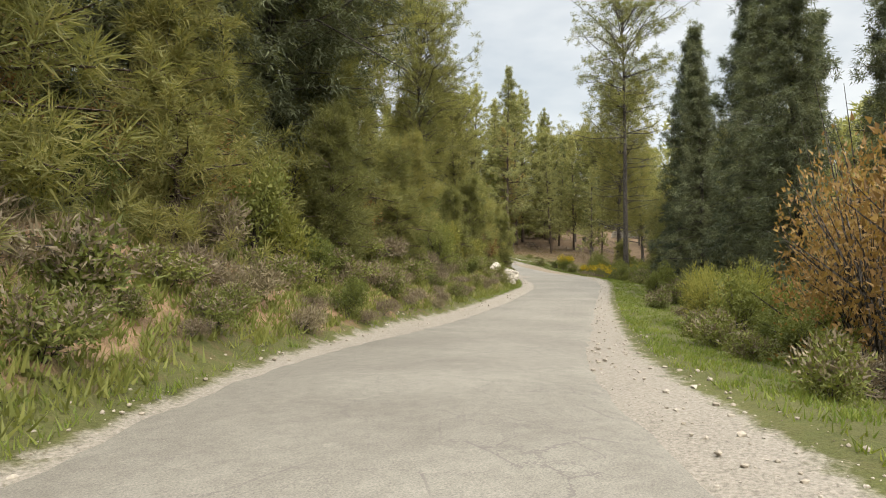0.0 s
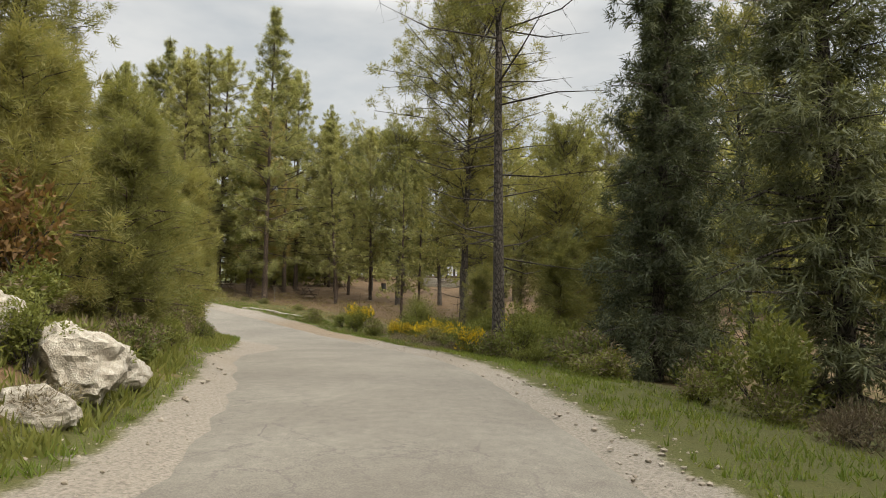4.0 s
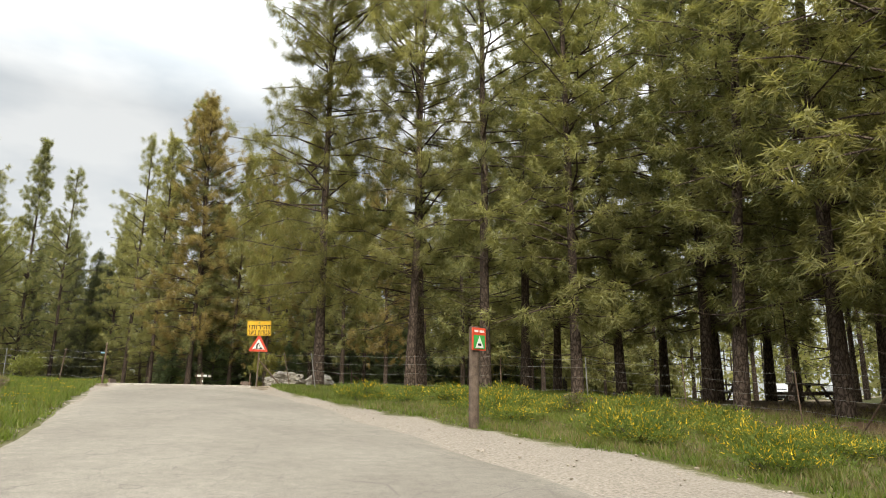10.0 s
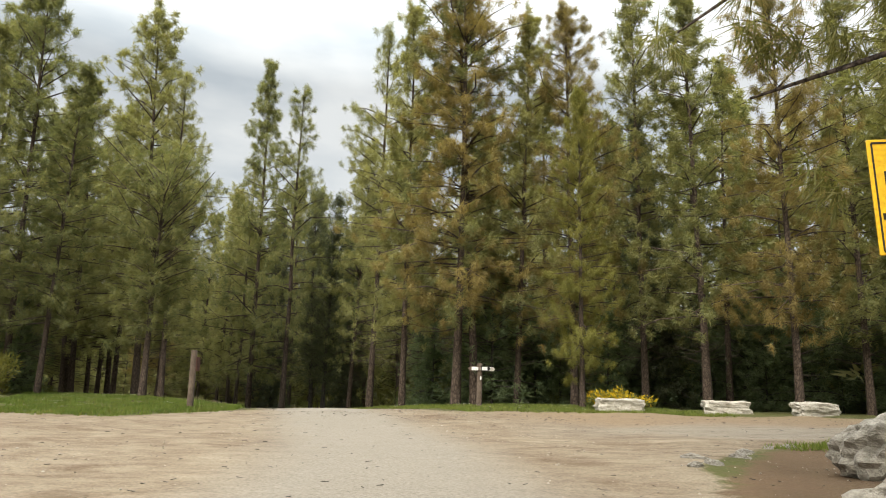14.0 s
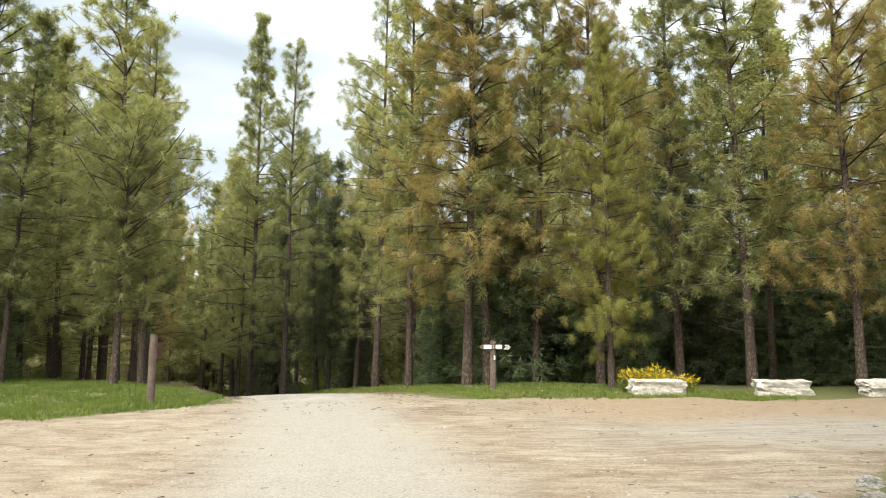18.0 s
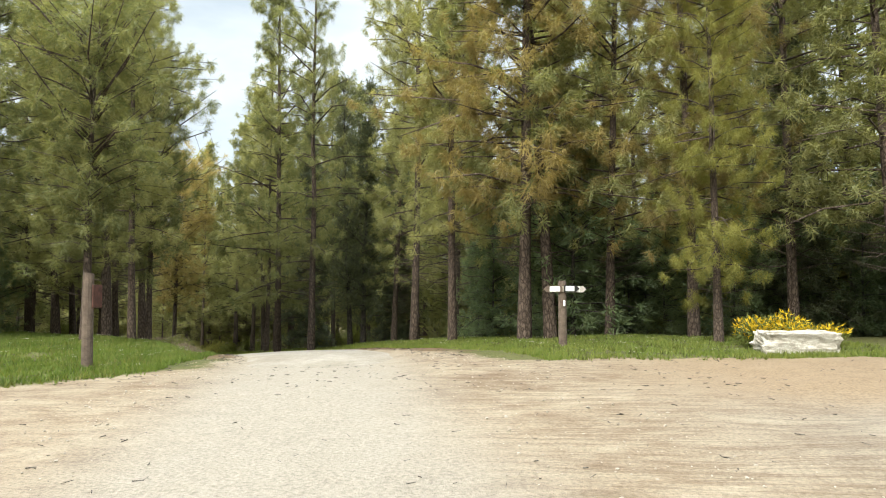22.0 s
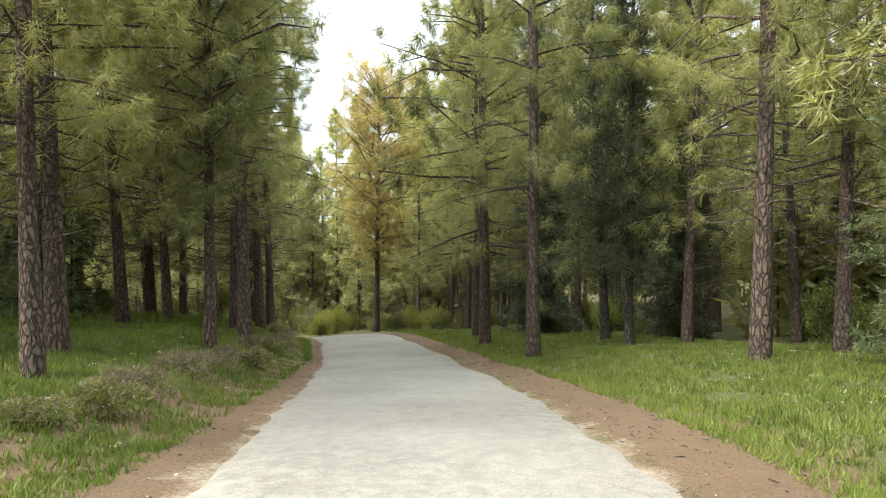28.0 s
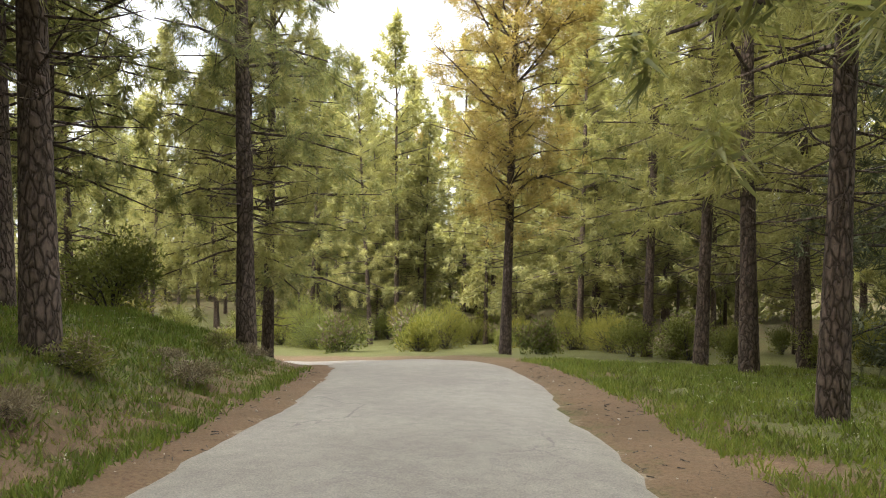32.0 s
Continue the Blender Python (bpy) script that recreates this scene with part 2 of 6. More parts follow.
# cross-sections: s, then height above the road at the offsets of OFFS
OFFS = np.array((-60, -30, -16, -10, -7, -5, -3.4, 0, 3.4, 6, 9, 14, 22, 40, 70))
CROSS = np.array((
    (0, 12, 9, 6.4, 4.6, 2.9, 1.25, 0.05, 0, 0.0, -0.2, -0.8, -1.8, -2.5, -3, -3), (60, 11, 8, 6.0, 4.2, 2.7, 1.2, 0.1, 0, 0.0, -0.3, -0.9, -1.8, -2.5, -3, -3),
    (84, 8, 6, 4.6, 3.2, 2.0, 1.1, 0.1, 0, 0.0, -0.3, -0.8, -1.4, -1.6, -1, 5), (100, 5, 4.4, 3.4, 2.6, 1.8, 1.0, 0.12, 0, 0.0, -0.3, -0.7, -0.9, -0.8, 0, 6),
    (106, 5, 4.2, 3.2, 2.4, 1.7, 1.1, 0.35, 0, 0.0, -0.25, -0.6, -0.8, -0.6, 0.1, 6), (111, 5, 4, 2.8, 1.9, 1.3, 0.8, 0.2, 0, 0.0, -0.2, -0.5, -0.7, -0.5, 0.2, 6), (118, 4, 3, 2.0, 1.2, 0.8, 0.35, 0.0, 0, 0.0, -0.1, -0.4, -0.6, -0.3, 0.3, 6), (140, 3, 2.2, 1.6, 1.1, 0.7, 0.3, 0.0, 0, 0.0, 0.0, 0.0, 0.0, 0.1, 0.6, 3.0),
    (152, 1, 0.8, 0.7, 0.6, 0.4, 0.2, 0.0, 0, 0.0, 0.1, 0.2, 0.25, 0.3, 0.6, 3.0), (163, 0.2, 0.1, 0.0, 0.0, 0.0, 0.0, 0.0, 0, 0.0, 0.05, 0.1, 0.15, 0.2, 0.5, 3.0),
    (182, 0.5, 0.2, 0.05, 0.05, 0.05, 0.0, 0.0, 0, 0.0, 0.05, 0.1, 0.15, 0.15, 0.2, 0.3), (192, 1.2, 0.9, 0.7, 0.65, 0.55, 0.4, 0.0, 0, 0.0, 0.1, 0.2, 0.2, 0.1, 0, 0),
    (205, 3.2, 2.5, 1.9, 1.5, 1.25, 0.95, 0.0, 0, 0.05, 0.3, 0.25, 0.1, -0.2, 0.3, 3.5), (228, 5, 3.6, 2.6, 1.9, 1.4, 0.8, 0.0, 0, 0.0, -0.1, -0.3, -0.6, -1.0, 0, 4),
    (300, 6, 5, 4, 3, 2.2, 1.0, 0.0, 0, 0.0, -0.1, -0.3, -0.6, -1.0, 0, 4)))


def locate(x, y):
    """Station along the road, offset to its right and the road's height for arrays of places."""
    x, y = np.atleast_1d(np.asarray(x, float)), np.atleast_1d(np.asarray(y, float))
    s, d, z = (np.empty(len(x)) for _ in range(3))
    for a in range(0, len(x), 4000):
        dx, dy = x[a:a + 4000, None] - CL[None, ::2, 0], y[a:a + 4000, None] - CL[None, ::2, 1]
        q = dx * dx + dy * dy
        i = q.argmin(1)
        r = np.arange(len(i))
        t = CT[::2][i]
        al = np.clip(dx[r, i] * t[:, 0] + dy[r, i] * t[:, 1], -0.6, 0.6)
        s[a:a + 4000] = CS[::2][i] + al
        side = dx[r, i] * t[:, 1] - dy[r, i] * t[:, 0]
        d[a:a + 4000] = np.sign(side) * np.sqrt(np.maximum(q[r, i] - al * al, 0))
        w = 1 / (q + 1.0) ** 3
        zi = (w @ CL[::2, 2]) / w.sum(1)
        near = np.clip((np.abs(d[a:a + 4000]) - 4) / 6, 0, 1)
        z[a:a + 4000] = zi * near + np.interp(s[a:a + 4000], CS, CL[:, 2]) * (1 - near)
    return s, d, z


def cross(s, d):
    cols = np.stack([np.interp(s, CROSS[:, 0], CROSS[:, k + 1]) for k in range(len(OFFS))], 1)
    k = np.clip(np.searchsorted(OFFS, d) - 1, 0, len(OFFS) - 2)
    f = np.clip((d - OFFS[k]) / (OFFS[k + 1] - OFFS[k]), 0, 1)
    f = f * f * (3 - 2 * f) * 0.5 + f * 0.5
    r = np.arange(len(k))
    return cols[r, k] * (1 - f) + cols[r, k + 1] * f


def wave(x, y):
    return (np.sin(x * 0.9 + 1.3 * np.sin(y * 0.53)) * np.sin(y * 0.8 + 1.1 * np.sin(x * 0.47)) * 0.6
            + np.sin(x * 2.3 + 0.7) * np.sin(y * 2.7 + np.sin(x)) * 0.3)


def ground(x, y):
    s, d, z = locate(x, y)
    x, y = np.atleast_1d(np.asarray(x, float)), np.atleast_1d(np.asarray(y, float))
    left, right = np.interp(s, ROAD[:, 0], ROAD[:, 1]), np.interp(s, ROAD[:, 0], ROAD[:, 2])
    out = np.maximum(left - d, d - right)
    z = z + cross(s, d) + wave(x, y) * 0.10 * np.clip((out - 0.5) / 3, 0, 1)
    z = z - 0.10 * np.clip(0.25 - out, 0, 0.25) / 0.25 * np.interp(s, (160.5, 161.5, 179, 185), (1, 0, 0, 1))
    z = z - 0.55 * ((np.abs(x + 0.35) < 2.5) & (np.abs(y - 0.2) < 1.55))
    return z, s, d, out


def gz(x, y):
    return float(ground([x], [y])[0][0])


def at_sd(s, d):
    """The place d metres to the right of the road's line at station s."""
    p, t = np.array([np.interp(s, CS, CL[:, k]) for k in (0, 1)]), np.array([np.interp(s, CS, CT[:, k]) for k in (0, 1)])
    return p[0] + t[1] * d, p[1] - t[0] * d


# ---------------------------------------------------------------- mesh helpers
def np_mesh(name, verts, faces, mats=(), idx=None, smooth_=False):
    """A mesh from arrays: faces all of one size."""
    me = bpy.data.meshes.new(name)
    verts, faces = np.asarray(verts, np.float32), np.asarray(faces, np.int32)
    me.vertices.add(len(verts))
    me.vertices.foreach_set("co", verts.ravel())
    n = faces.shape[1]
    me.loops.add(faces.size)
    me.loops.foreach_set("vertex_index", faces.ravel())
    me.polygons.add(len(faces))
    me.polygons.foreach_set("loop_start", np.arange(0, faces.size, n, dtype=np.int32))
    if idx is not None:
        me.polygons.foreach_set("material_index", np.asarray(idx, np.int32))
    me.polygons.foreach_set("use_smooth", np.full(len(faces), smooth_))
    for m in mats:
        me.materials.append(m)
    me.update(calc_edges=True)
    return me


def part(name, bm, mat, parent, label="", smooth_=False):
    """Links a bmesh or a mesh as one object under a thing or a part."""
    if isinstance(bm, bmesh.types.BMesh):
        me = bpy.data.meshes.new(name)
        bm.to_mesh(me)
        bm.free()
        me.materials.append(mat)
        if smooth_:
            me.polygons.foreach_set("use_smooth", np.full(len(me.polygons), True))
    else:
        me = bm
    ob = new(name, me)
    ob.parent = parent
    if label:
        tagged(ob, label)
    return ob


def empty(name, m, label, category, group="", kind=""):
    ob = new(name)
    ob.empty_display_size = 0.2
    ob.matrix_basis = m
    return tagged(ob, label, category, group, kind)


def tubes(paths, sides=6):
    """Tapered tubes: each path is a list of (point, radius). Returns vertices and quads."""
    vs, fs, base = [], [], 0
    ang = np.arange(sides) * 2 * math.pi / sides
    for path in paths:
        p = np.array([q for q, _ in path], float)
        r = np.array([q for _, q in path], float)
        t = np.gradient(p, axis=0)
        t /= np.linalg.norm(t, axis=1)[:, None] + 1e-9
        ref = np.where(np.abs(t[:, 2:3]) > 0.9, np.array([[1.0, 0, 0]]), np.array([[0, 0, 1.0]]))
        u = np.cross(t, ref)
        u /= np.linalg.norm(u, axis=1)[:, None] + 1e-9
        w = np.cross(t, u)
        ring = p[:, None] + r[:, None, None] * (np.cos(ang)[None, :, None] * u[:, None] + np.sin(ang)[None, :, None] * w[:, None])
        vs.append(ring.reshape(-1, 3))
        n = len(p)
        i, j = np.meshgrid(np.arange(n - 1), np.arange(sides), indexing="ij")
        k = (j + 1) % sides
        fs.append((np.stack([i * sides + j, i * sides + k, (i + 1) * sides + k, (i + 1) * sides + j], -1) + base).reshape(-1, 4))
        base += n * sides
    return np.concatenate(vs), np.concatenate(fs)


def blades(p, d, length, width, rng):
    """One thin triangle a blade: base at p, tip along d."""
    n = len(p)
    side = np.cross(d, rng.normal(size=(n, 3)))
    side /= np.linalg.norm(side, axis=1)[:, None] + 1e-9
    w = np.broadcast_to(np.asarray(width, float), (n,))[:, None] * 0.5
    ln = np.broadcast_to(np.asarray(length, float), (n,))[:, None]
    v = np.stack([p - side * w, p + side * w, p + d * ln], 1).reshape(-1, 3)
    return v, np.arange(3 * n).reshape(-1, 3)


def unit(a):
    return a / (np.linalg.norm(a, axis=-1, keepdims=True) + 1e-9)

# ---------------------------------------------------------------- ground: one sheet to the horizon
def axis_steps(a, b, fine):
    mid = np.arange(a, b + fine, fine)
    out = np.array((3, 8, 16, 30, 55, 100, 190, 360, 700, 1300.0))
    return np.r_[a - out[::-1], mid, mid[-1] + out]


gx, gy = axis_steps(-108, 66, 0.65), axis_steps(-110, 100, 0.65)
GX, GY = np.meshgrid(gx, gy, indexing="ij")
gzv, gs, gd, gout = ground(GX.ravel(), GY.ravel())
verts = np.stack([GX.ravel(), GY.ravel(), gzv], 1)
nx, ny = len(gx), len(gy)
ii, jj = np.meshgrid(np.arange(nx - 1), np.arange(ny - 1), indexing="ij")
faces = np.stack([ii * ny + jj, (ii + 1) * ny + jj, (ii + 1) * ny + jj + 1, ii * ny + jj + 1], -1).reshape(-1, 4)


def band(v, a, b, soft):
    return np.clip((v - a) / soft + 0.5, 0, 1) * np.clip((b - v) / soft + 0.5, 0, 1)


def gravel_mask(x, y, s, d):
    gl, gr = np.interp(s, ROAD[:, 0], ROAD[:, 3]), np.interp(s, ROAD[:, 0], ROAD[:, 4])
    side = np.where((s > 157) & (s < 183), 0, band(d, gl, gr, 0.5))
    side = np.maximum(side, band(d, -2.9, 3.0, 0.6) * ((s > 156) & (s < 187)))
    lo = np.where(x < 0, 3.0 - 0.06 * np.clip(-x, 0, 20) + 0.25 * np.clip(-x - 22, 0, 24), np.where(x > 3, np.interp(x, (3, 3.6, 4.5, 5.9, 7.4, 9), (5.5, 8.2, 9.3, 11.1, 11.9, 12.2)), 3.0))
    hi = np.where(x < 0, np.interp(x, (-60, -46, -22, -9.5, -8, -6.5, 0), (10, 14, 16.2, 16.6, 18.6, 20.5, 22.4)), 22.5 + 0.02 * x - 0.25 * np.clip(x - 26, 0, 20))
    return np.maximum(side, band(y, lo, hi, 1.2) * band(x, -300, 300, 4))


def litter_mask(x, y, s, d):
    a = band(s, 100, 158, 12) * np.clip((d - 9) / 6, 0, 1) * 0.85
    b = band(s, 0, 104, 10) * np.maximum(np.clip((np.abs(d) - 4.5) / 5, 0, 1) * 0.6, np.clip(1.3 - np.abs(d + 5.0) / 1.6, 0, 1) * 0.75)
    c = band(s, 186, 320, 6) * np.clip(1.5 - np.abs(d - np.where(d > 0, 2.7, -2.7)) / 1.1, 0, 1)
    e = band(s, 186, 320, 6) * np.clip((np.abs(d) - 12) / 14, 0, 1) * 0.5
    isle = band(x, 2.6, 40, 1.0) * band(y, 2, np.interp(x, (3, 6, 8), (6, 11, 12.5)), 1.0)
    bank = band(s, 190, 218, 4) * np.clip(1.4 - np.abs(d + 4.2) / 0.9, 0, 1) * 0.9
    return np.clip(np.maximum.reduce([a, b, c, e, bank, isle]), 0, 1)


m, n, l, b = material("ground", 0.97, 0.15)
pos = n.new("ShaderNodeTexCoord").outputs["Object"]


def attr(n, name):
    a = n.new("ShaderNodeAttribute")
    a.attribute_name = name
    return a.outputs["Fac"]


gn1, gn2, gn3 = noise_node(n, l, 0.45, 5, pos), noise_node(n, l, 3.0, 6, pos, 0.7), noise_node(n, l, 24, 4, pos, 0.7)
grass_c = mixc(n, l, gn2, ramp(n, l, gn1, (0.3, (0.036, 0.048, 0.011)), (0.7, (0.070, 0.081, 0.020))), (0.076, 0.066, 0.028))
litter_c = mixc(n, l, gn2, ramp(n, l, gn1, (0.3, (0.070, 0.040, 0.025)), (0.7, (0.128, 0.078, 0.050))), (0.090, 0.066, 0.036))
trk = n.new("ShaderNodeMapping")
trk.inputs["Scale"].default_value = (1.5, 2.6, 1)
l.new(pos, trk.inputs["Vector"])
gn4 = noise_node(n, l, 1.0, 6, trk.outputs["Vector"], 0.7)
mot = maths(n, l, "ADD", maths(n, l, "MULTIPLY", gn1, 0.45), maths(n, l, "MULTIPLY", gn4, 0.55))
gravel_c = ramp(n, l, mot, (0.36, (0.098, 0.069, 0.044)), (0.48, (0.162, 0.126, 0.088)), (0.62, (0.220, 0.184, 0.136)))
lit = maths(n, l, "ADD", attr(n, "litter"), maths(n, l, "MULTIPLY", maths(n, l, "SUBTRACT", gn2, 0.5), 1.6))
lit = maths(n, l, "MULTIPLY", maths(n, l, "SUBTRACT", lit, 0.35), 2.6, True)
rubble_c = mixc(n, l, gn3, (0.118, 0.101, 0.084), (0.270, 0.247, 0.216))
gravel_c = mixc(n, l, maths(n, l, "MULTIPLY", attr(n, "track"), 0.95), gravel_c, mixc(n, l, gn2, (0.171, 0.150, 0.121), (0.217, 0.195, 0.164)))
gravel_c = mixc(n, l, attr(n, "rubble"), gravel_c, rubble_c)
rutm = n.new("ShaderNodeMapping")
rutm.inputs["Scale"].default_value, rutm.inputs["Rotation"].default_value = (0.28, 4.2, 1), (0, 0, 0.12)
l.new(pos, rutm.inputs["Vector"])
rut = ramp(n, l, noise_node(n, l, 1.0, 4, rutm.outputs["Vector"], 0.6), (0.44, (0, 0, 0)), (0.495, (1, 1, 1)), (0.55, (0, 0, 0)))
gravel_c = mixc(n, l, maths(n, l, "MULTIPLY", attr(n, "rut"), rut), gravel_c, (0.088, 0.060, 0.038))
gravel_c = mixc(n, l, attr(n, "earth"), gravel_c, mixc(n, l, gn2, (0.125, 0.088, 0.055), (0.210, 0.158, 0.105)))
grv = maths(n, l, "ADD", attr(n, "gravel"), maths(n, l, "MULTIPLY", maths(n, l, "SUBTRACT", gn2, 0.5), 1.1))
grv = maths(n, l, "MULTIPLY", maths(n, l, "SUBTRACT", grv, 0.36), 3.5, True)
soil_c = mixc(n, l, gn2, (0.150, 0.090, 0.050), (0.250, 0.170, 0.105))
sol = maths(n, l, "ADD", attr(n, "soil"), maths(n, l, "MULTIPLY", maths(n, l, "SUBTRACT", gn1, 0.5), 2.2))
sol = maths(n, l, "MULTIPLY", maths(n, l, "SUBTRACT", sol, 0.45), 3.0, True)
gcol = mixc(n, l, grv, mixc(n, l, sol, mixc(n, l, lit, grass_c, litter_c), soil_c), gravel_c)
grain = ramp(n, l, gn3, (0.28, (0.62, 0.60, 0.57)), (0.52, (1, 1, 1)), (0.74, (1.3, 1.28, 1.24)))
l.new(mixc(n, l, 1.0, gcol, grain, "MULTIPLY"), b.inputs["Base Color"])
bump(n, l, b, maths(n, l, "ADD", gn3, maths(n, l, "MULTIPLY", gn2, 1.8)), 0.5, 0.06)
M_GROUND = m
gme = np_mesh("ground", verts, faces, (M_GROUND,), smooth_=True)
for nm, val in (("rut", 0.5 * np.maximum(band(verts[:, 0], -2.0, 30, 2.5), 0.6 * band(verts[:, 0], -30, -5, 2.5)) * band(verts[:, 1], 9, 23, 5) * (1 - band(gs, 161, 190, 6) * band(gd, -2.6, 1.2, 1.0))), ("soil", np.maximum(1.0 * band(gs, 30, 70, 8) * band(gd, -6.4, -3.9, 1.0), 0.5 * band(gs, 70, 106, 6) * band(gd, -6, -3.6, 1.0))), ("earth", np.maximum(band(verts[:, 0], 2.5, 300, 3) * band(verts[:, 1], 17.0, 25, 1.6), 0.75 * band(gs, 111, 123, 4) * band(gd, 2.4, 6.0, 1.2))), ("track", np.maximum(np.maximum(band(gs, -20, 96, 6) * 0.9, band(gs, 161, 190, 6) * band(gd, -2.6, 1.0, 1.2)), 0.8 * band(verts[:, 0], 3, 300, 4) * band(verts[:, 1], 13.0 + 0.03 * verts[:, 0], 18.6, 1.4))), ("rubble", 0.85 * band(gs, 98, 159, 4) + 0.5 * band(gs, -10, 98, 6)), ("gravel", gravel_mask(verts[:, 0], verts[:, 1], gs, gd)), ("litter", litter_mask(verts[:, 0], verts[:, 1], gs, gd))):
    at_ = gme.attributes.new(nm, "FLOAT", "POINT")
    at_.data.foreach_set("value", val.astype(np.float32))
tagged(new("ground", gme), "forest ground of grass, needle litter and pale gravel", "ground", kind="structure")

# ---------------------------------------------------------------- the road
m, n, l, b = material("asphalt", 0.92, 0.25)
pos = n.new("ShaderNodeTexCoord").outputs["Object"]
r1, r2, r3 = noise_node(n, l, 0.35, 5, pos), noise_node(n, l, 5, 6, pos, 0.7), noise_node(n, l, 60, 3, pos, 0.7)
base = ramp(n, l, r1, (0.35, (0.118, 0.106, 0.089)), (0.65, (0.154, 0.141, 0.119)))
dust = maths(n, l, "MULTIPLY", maths(n, l, "SUBTRACT", maths(n, l, "ADD", attr(n, "dust"), maths(n, l, "MULTIPLY", maths(n, l, "SUBTRACT", r2, 0.5), 0.9)), 0.35), 1.7, True)
trk = n.new("ShaderNodeMapping")
trk.inputs["Scale"].default_value = (0.9, 0.35, 1)
l.new(pos, trk.inputs["Vector"])
dirt_c = ramp(n, l, noise_node(n, l, 1.0, 6, trk.outputs["Vector"], 0.7), (0.36, (0.146, 0.123, 0.096)), (0.62, (0.207, 0.185, 0.154)))
base = mixc(n, l, dust, base, dirt_c)
base = mixc(n, l, 1.0, base, ramp(n, l, r2, (0.3, (0.84, 0.84, 0.83)), (0.7, (1.14, 1.14, 1.15))), "MULTIPLY")
speck = ramp(n, l, r3, (0.25, (0.55, 0.55, 0.54)), (0.5, (1, 1, 1)), (0.75, (1.42, 1.41, 1.38)))
col = mixc(n, l, 1.0, base, speck, "MULTIPLY")
crack = n.new("ShaderNodeTexVoronoi")
crack.feature = "DISTANCE_TO_EDGE"
crack.inputs["Scale"].default_value = 1.3
wv = n.new("ShaderNodeVectorMath")
wv.operation = "ADD"
l.new(pos, wv.inputs[0])
l.new(noise_node(n, l, 1.6, 5, pos, 0.75), wv.inputs[1])
l.new(wv.outputs[0], crack.inputs["Vector"])
cline = maths(n, l, "MULTIPLY", maths(n, l, "LESS_THAN", crack.outputs["Distance"], 0.014), maths(n, l, "MULTIPLY", maths(n, l, "SUBTRACT", noise_node(n, l, 0.30, 3, pos), 0.44), 7.0, True))
col = mixc(n, l, maths(n, l, "MULTIPLY", cline, 0.75), col, (0.09, 0.08, 0.07))
l.new(col, b.inputs["Base Color"])
bump(n, l, b, r3, 0.35, 0.01)
M_ROAD = m


def road_strip():
    s = np.arange(0, CS[-1] - 1, 0.5)
    rng = np.random.default_rng(5)
    jl, jr = (np.convolve(rng.normal(size=len(s) + 4), np.ones(5) / 5, "valid") * 0.16 for _ in range(2))
    jl, jr = jl * np.interp(s, (98, 108), (0.4, 1)), jr * np.interp(s, (98, 108), (0.4, 1))
    le, re = np.interp(s, ROAD[:, 0], ROAD[:, 1]) + jl, np.interp(s, ROAD[:, 0], ROAD[:, 2]) + jr
    cx, cy = np.interp(s, CS, CL[:, 0]), np.interp(s, CS, CL[:, 1])
    tx, ty = np.interp(s, CS, CT[:, 0]), np.interp(s, CS, CT[:, 1])
    cz = np.interp(s, CS, CL[:, 2])
    fr = np.array((-0.09, 0, 0.05, 0.15, 0.3, 0.45, 0.6, 0.75, 0.88, 0.96, 1, 1.09))
    dz = np.array((-0.14, -0.012, 0.004, 0.016, 0.03, 0.036, 0.034, 0.026, 0.012, 0.004, -0.012, -0.14))
    vs = []
    for f, z in zip(fr, dz):
        d = le + (re - le) * f
        vs.append(np.stack([cx + ty * d, cy - tx * d, cz + z - np.interp(s, (178, 181, 187), (0.12, 0.12, 0)) * (s > 170)], 1))
    v = np.stack(vs, 1)
    k = len(fr)
    i, j = np.meshgrid(np.arange(len(s) - 1), np.arange(k - 1), indexing="ij")
    f = np.stack([i * k + j, i * k + j + 1, (i + 1) * k + j + 1, (i + 1) * k + j], -1).reshape(-1, 4)
    keep = ~((s[f[:, 0] // k] > 159.2) & (s[f[:, 0] // k] < 181))
    me = np_mesh("road", v.reshape(-1, 3), f[keep], (M_ROAD,), smooth_=True)
    edge = np.where((fr < 0) | (fr > 1), 0.8, np.clip(1 - np.minimum(fr, 1 - fr) / 0.14, 0, 1) * 0.34)[None, :] * np.interp(s, (0, 98, 110, 180, 195), (0.25, 0.25, 1, 1, 0.6))[:, None] + np.interp(s, (0, 135, 155, 160, 184, 195, 203, 300), (0.0, 0.05, 0.2, 0.85, 0.85, 0.3, 0.14, 0.1))[:, None]
    a = me.attributes.new("dust", "FLOAT", "POINT")
    a.data.foreach_set("value", edge.ravel().astype(np.float32))
    return tagged(new("road", me), "narrow worn grey asphalt road with dusty broken edges", "road", kind="structure")


road_strip()


# ---------------------------------------------------------------- trees
def trunk_paths(h, r0, rng, lean=0.02, crook=0.12):
    z = np.linspace(0, 1, 9)
    wob = np.cumsum(rng.normal(size=(9, 2)) * crook, 0) * z[:, None]
    wob -= wob[0]
    dirn = rng.normal(size=2) * lean * h
    p = np.stack([wob[:, 0] * 0.6 + dirn[0] * z, wob[:, 1] * 0.6 + dirn[1] * z, z * h - 0.25 * (z == 0)], 1)
    r = r0 * (1 - 0.86 * z) * np.where(z == 0, 1.25, 1)
    return p, r


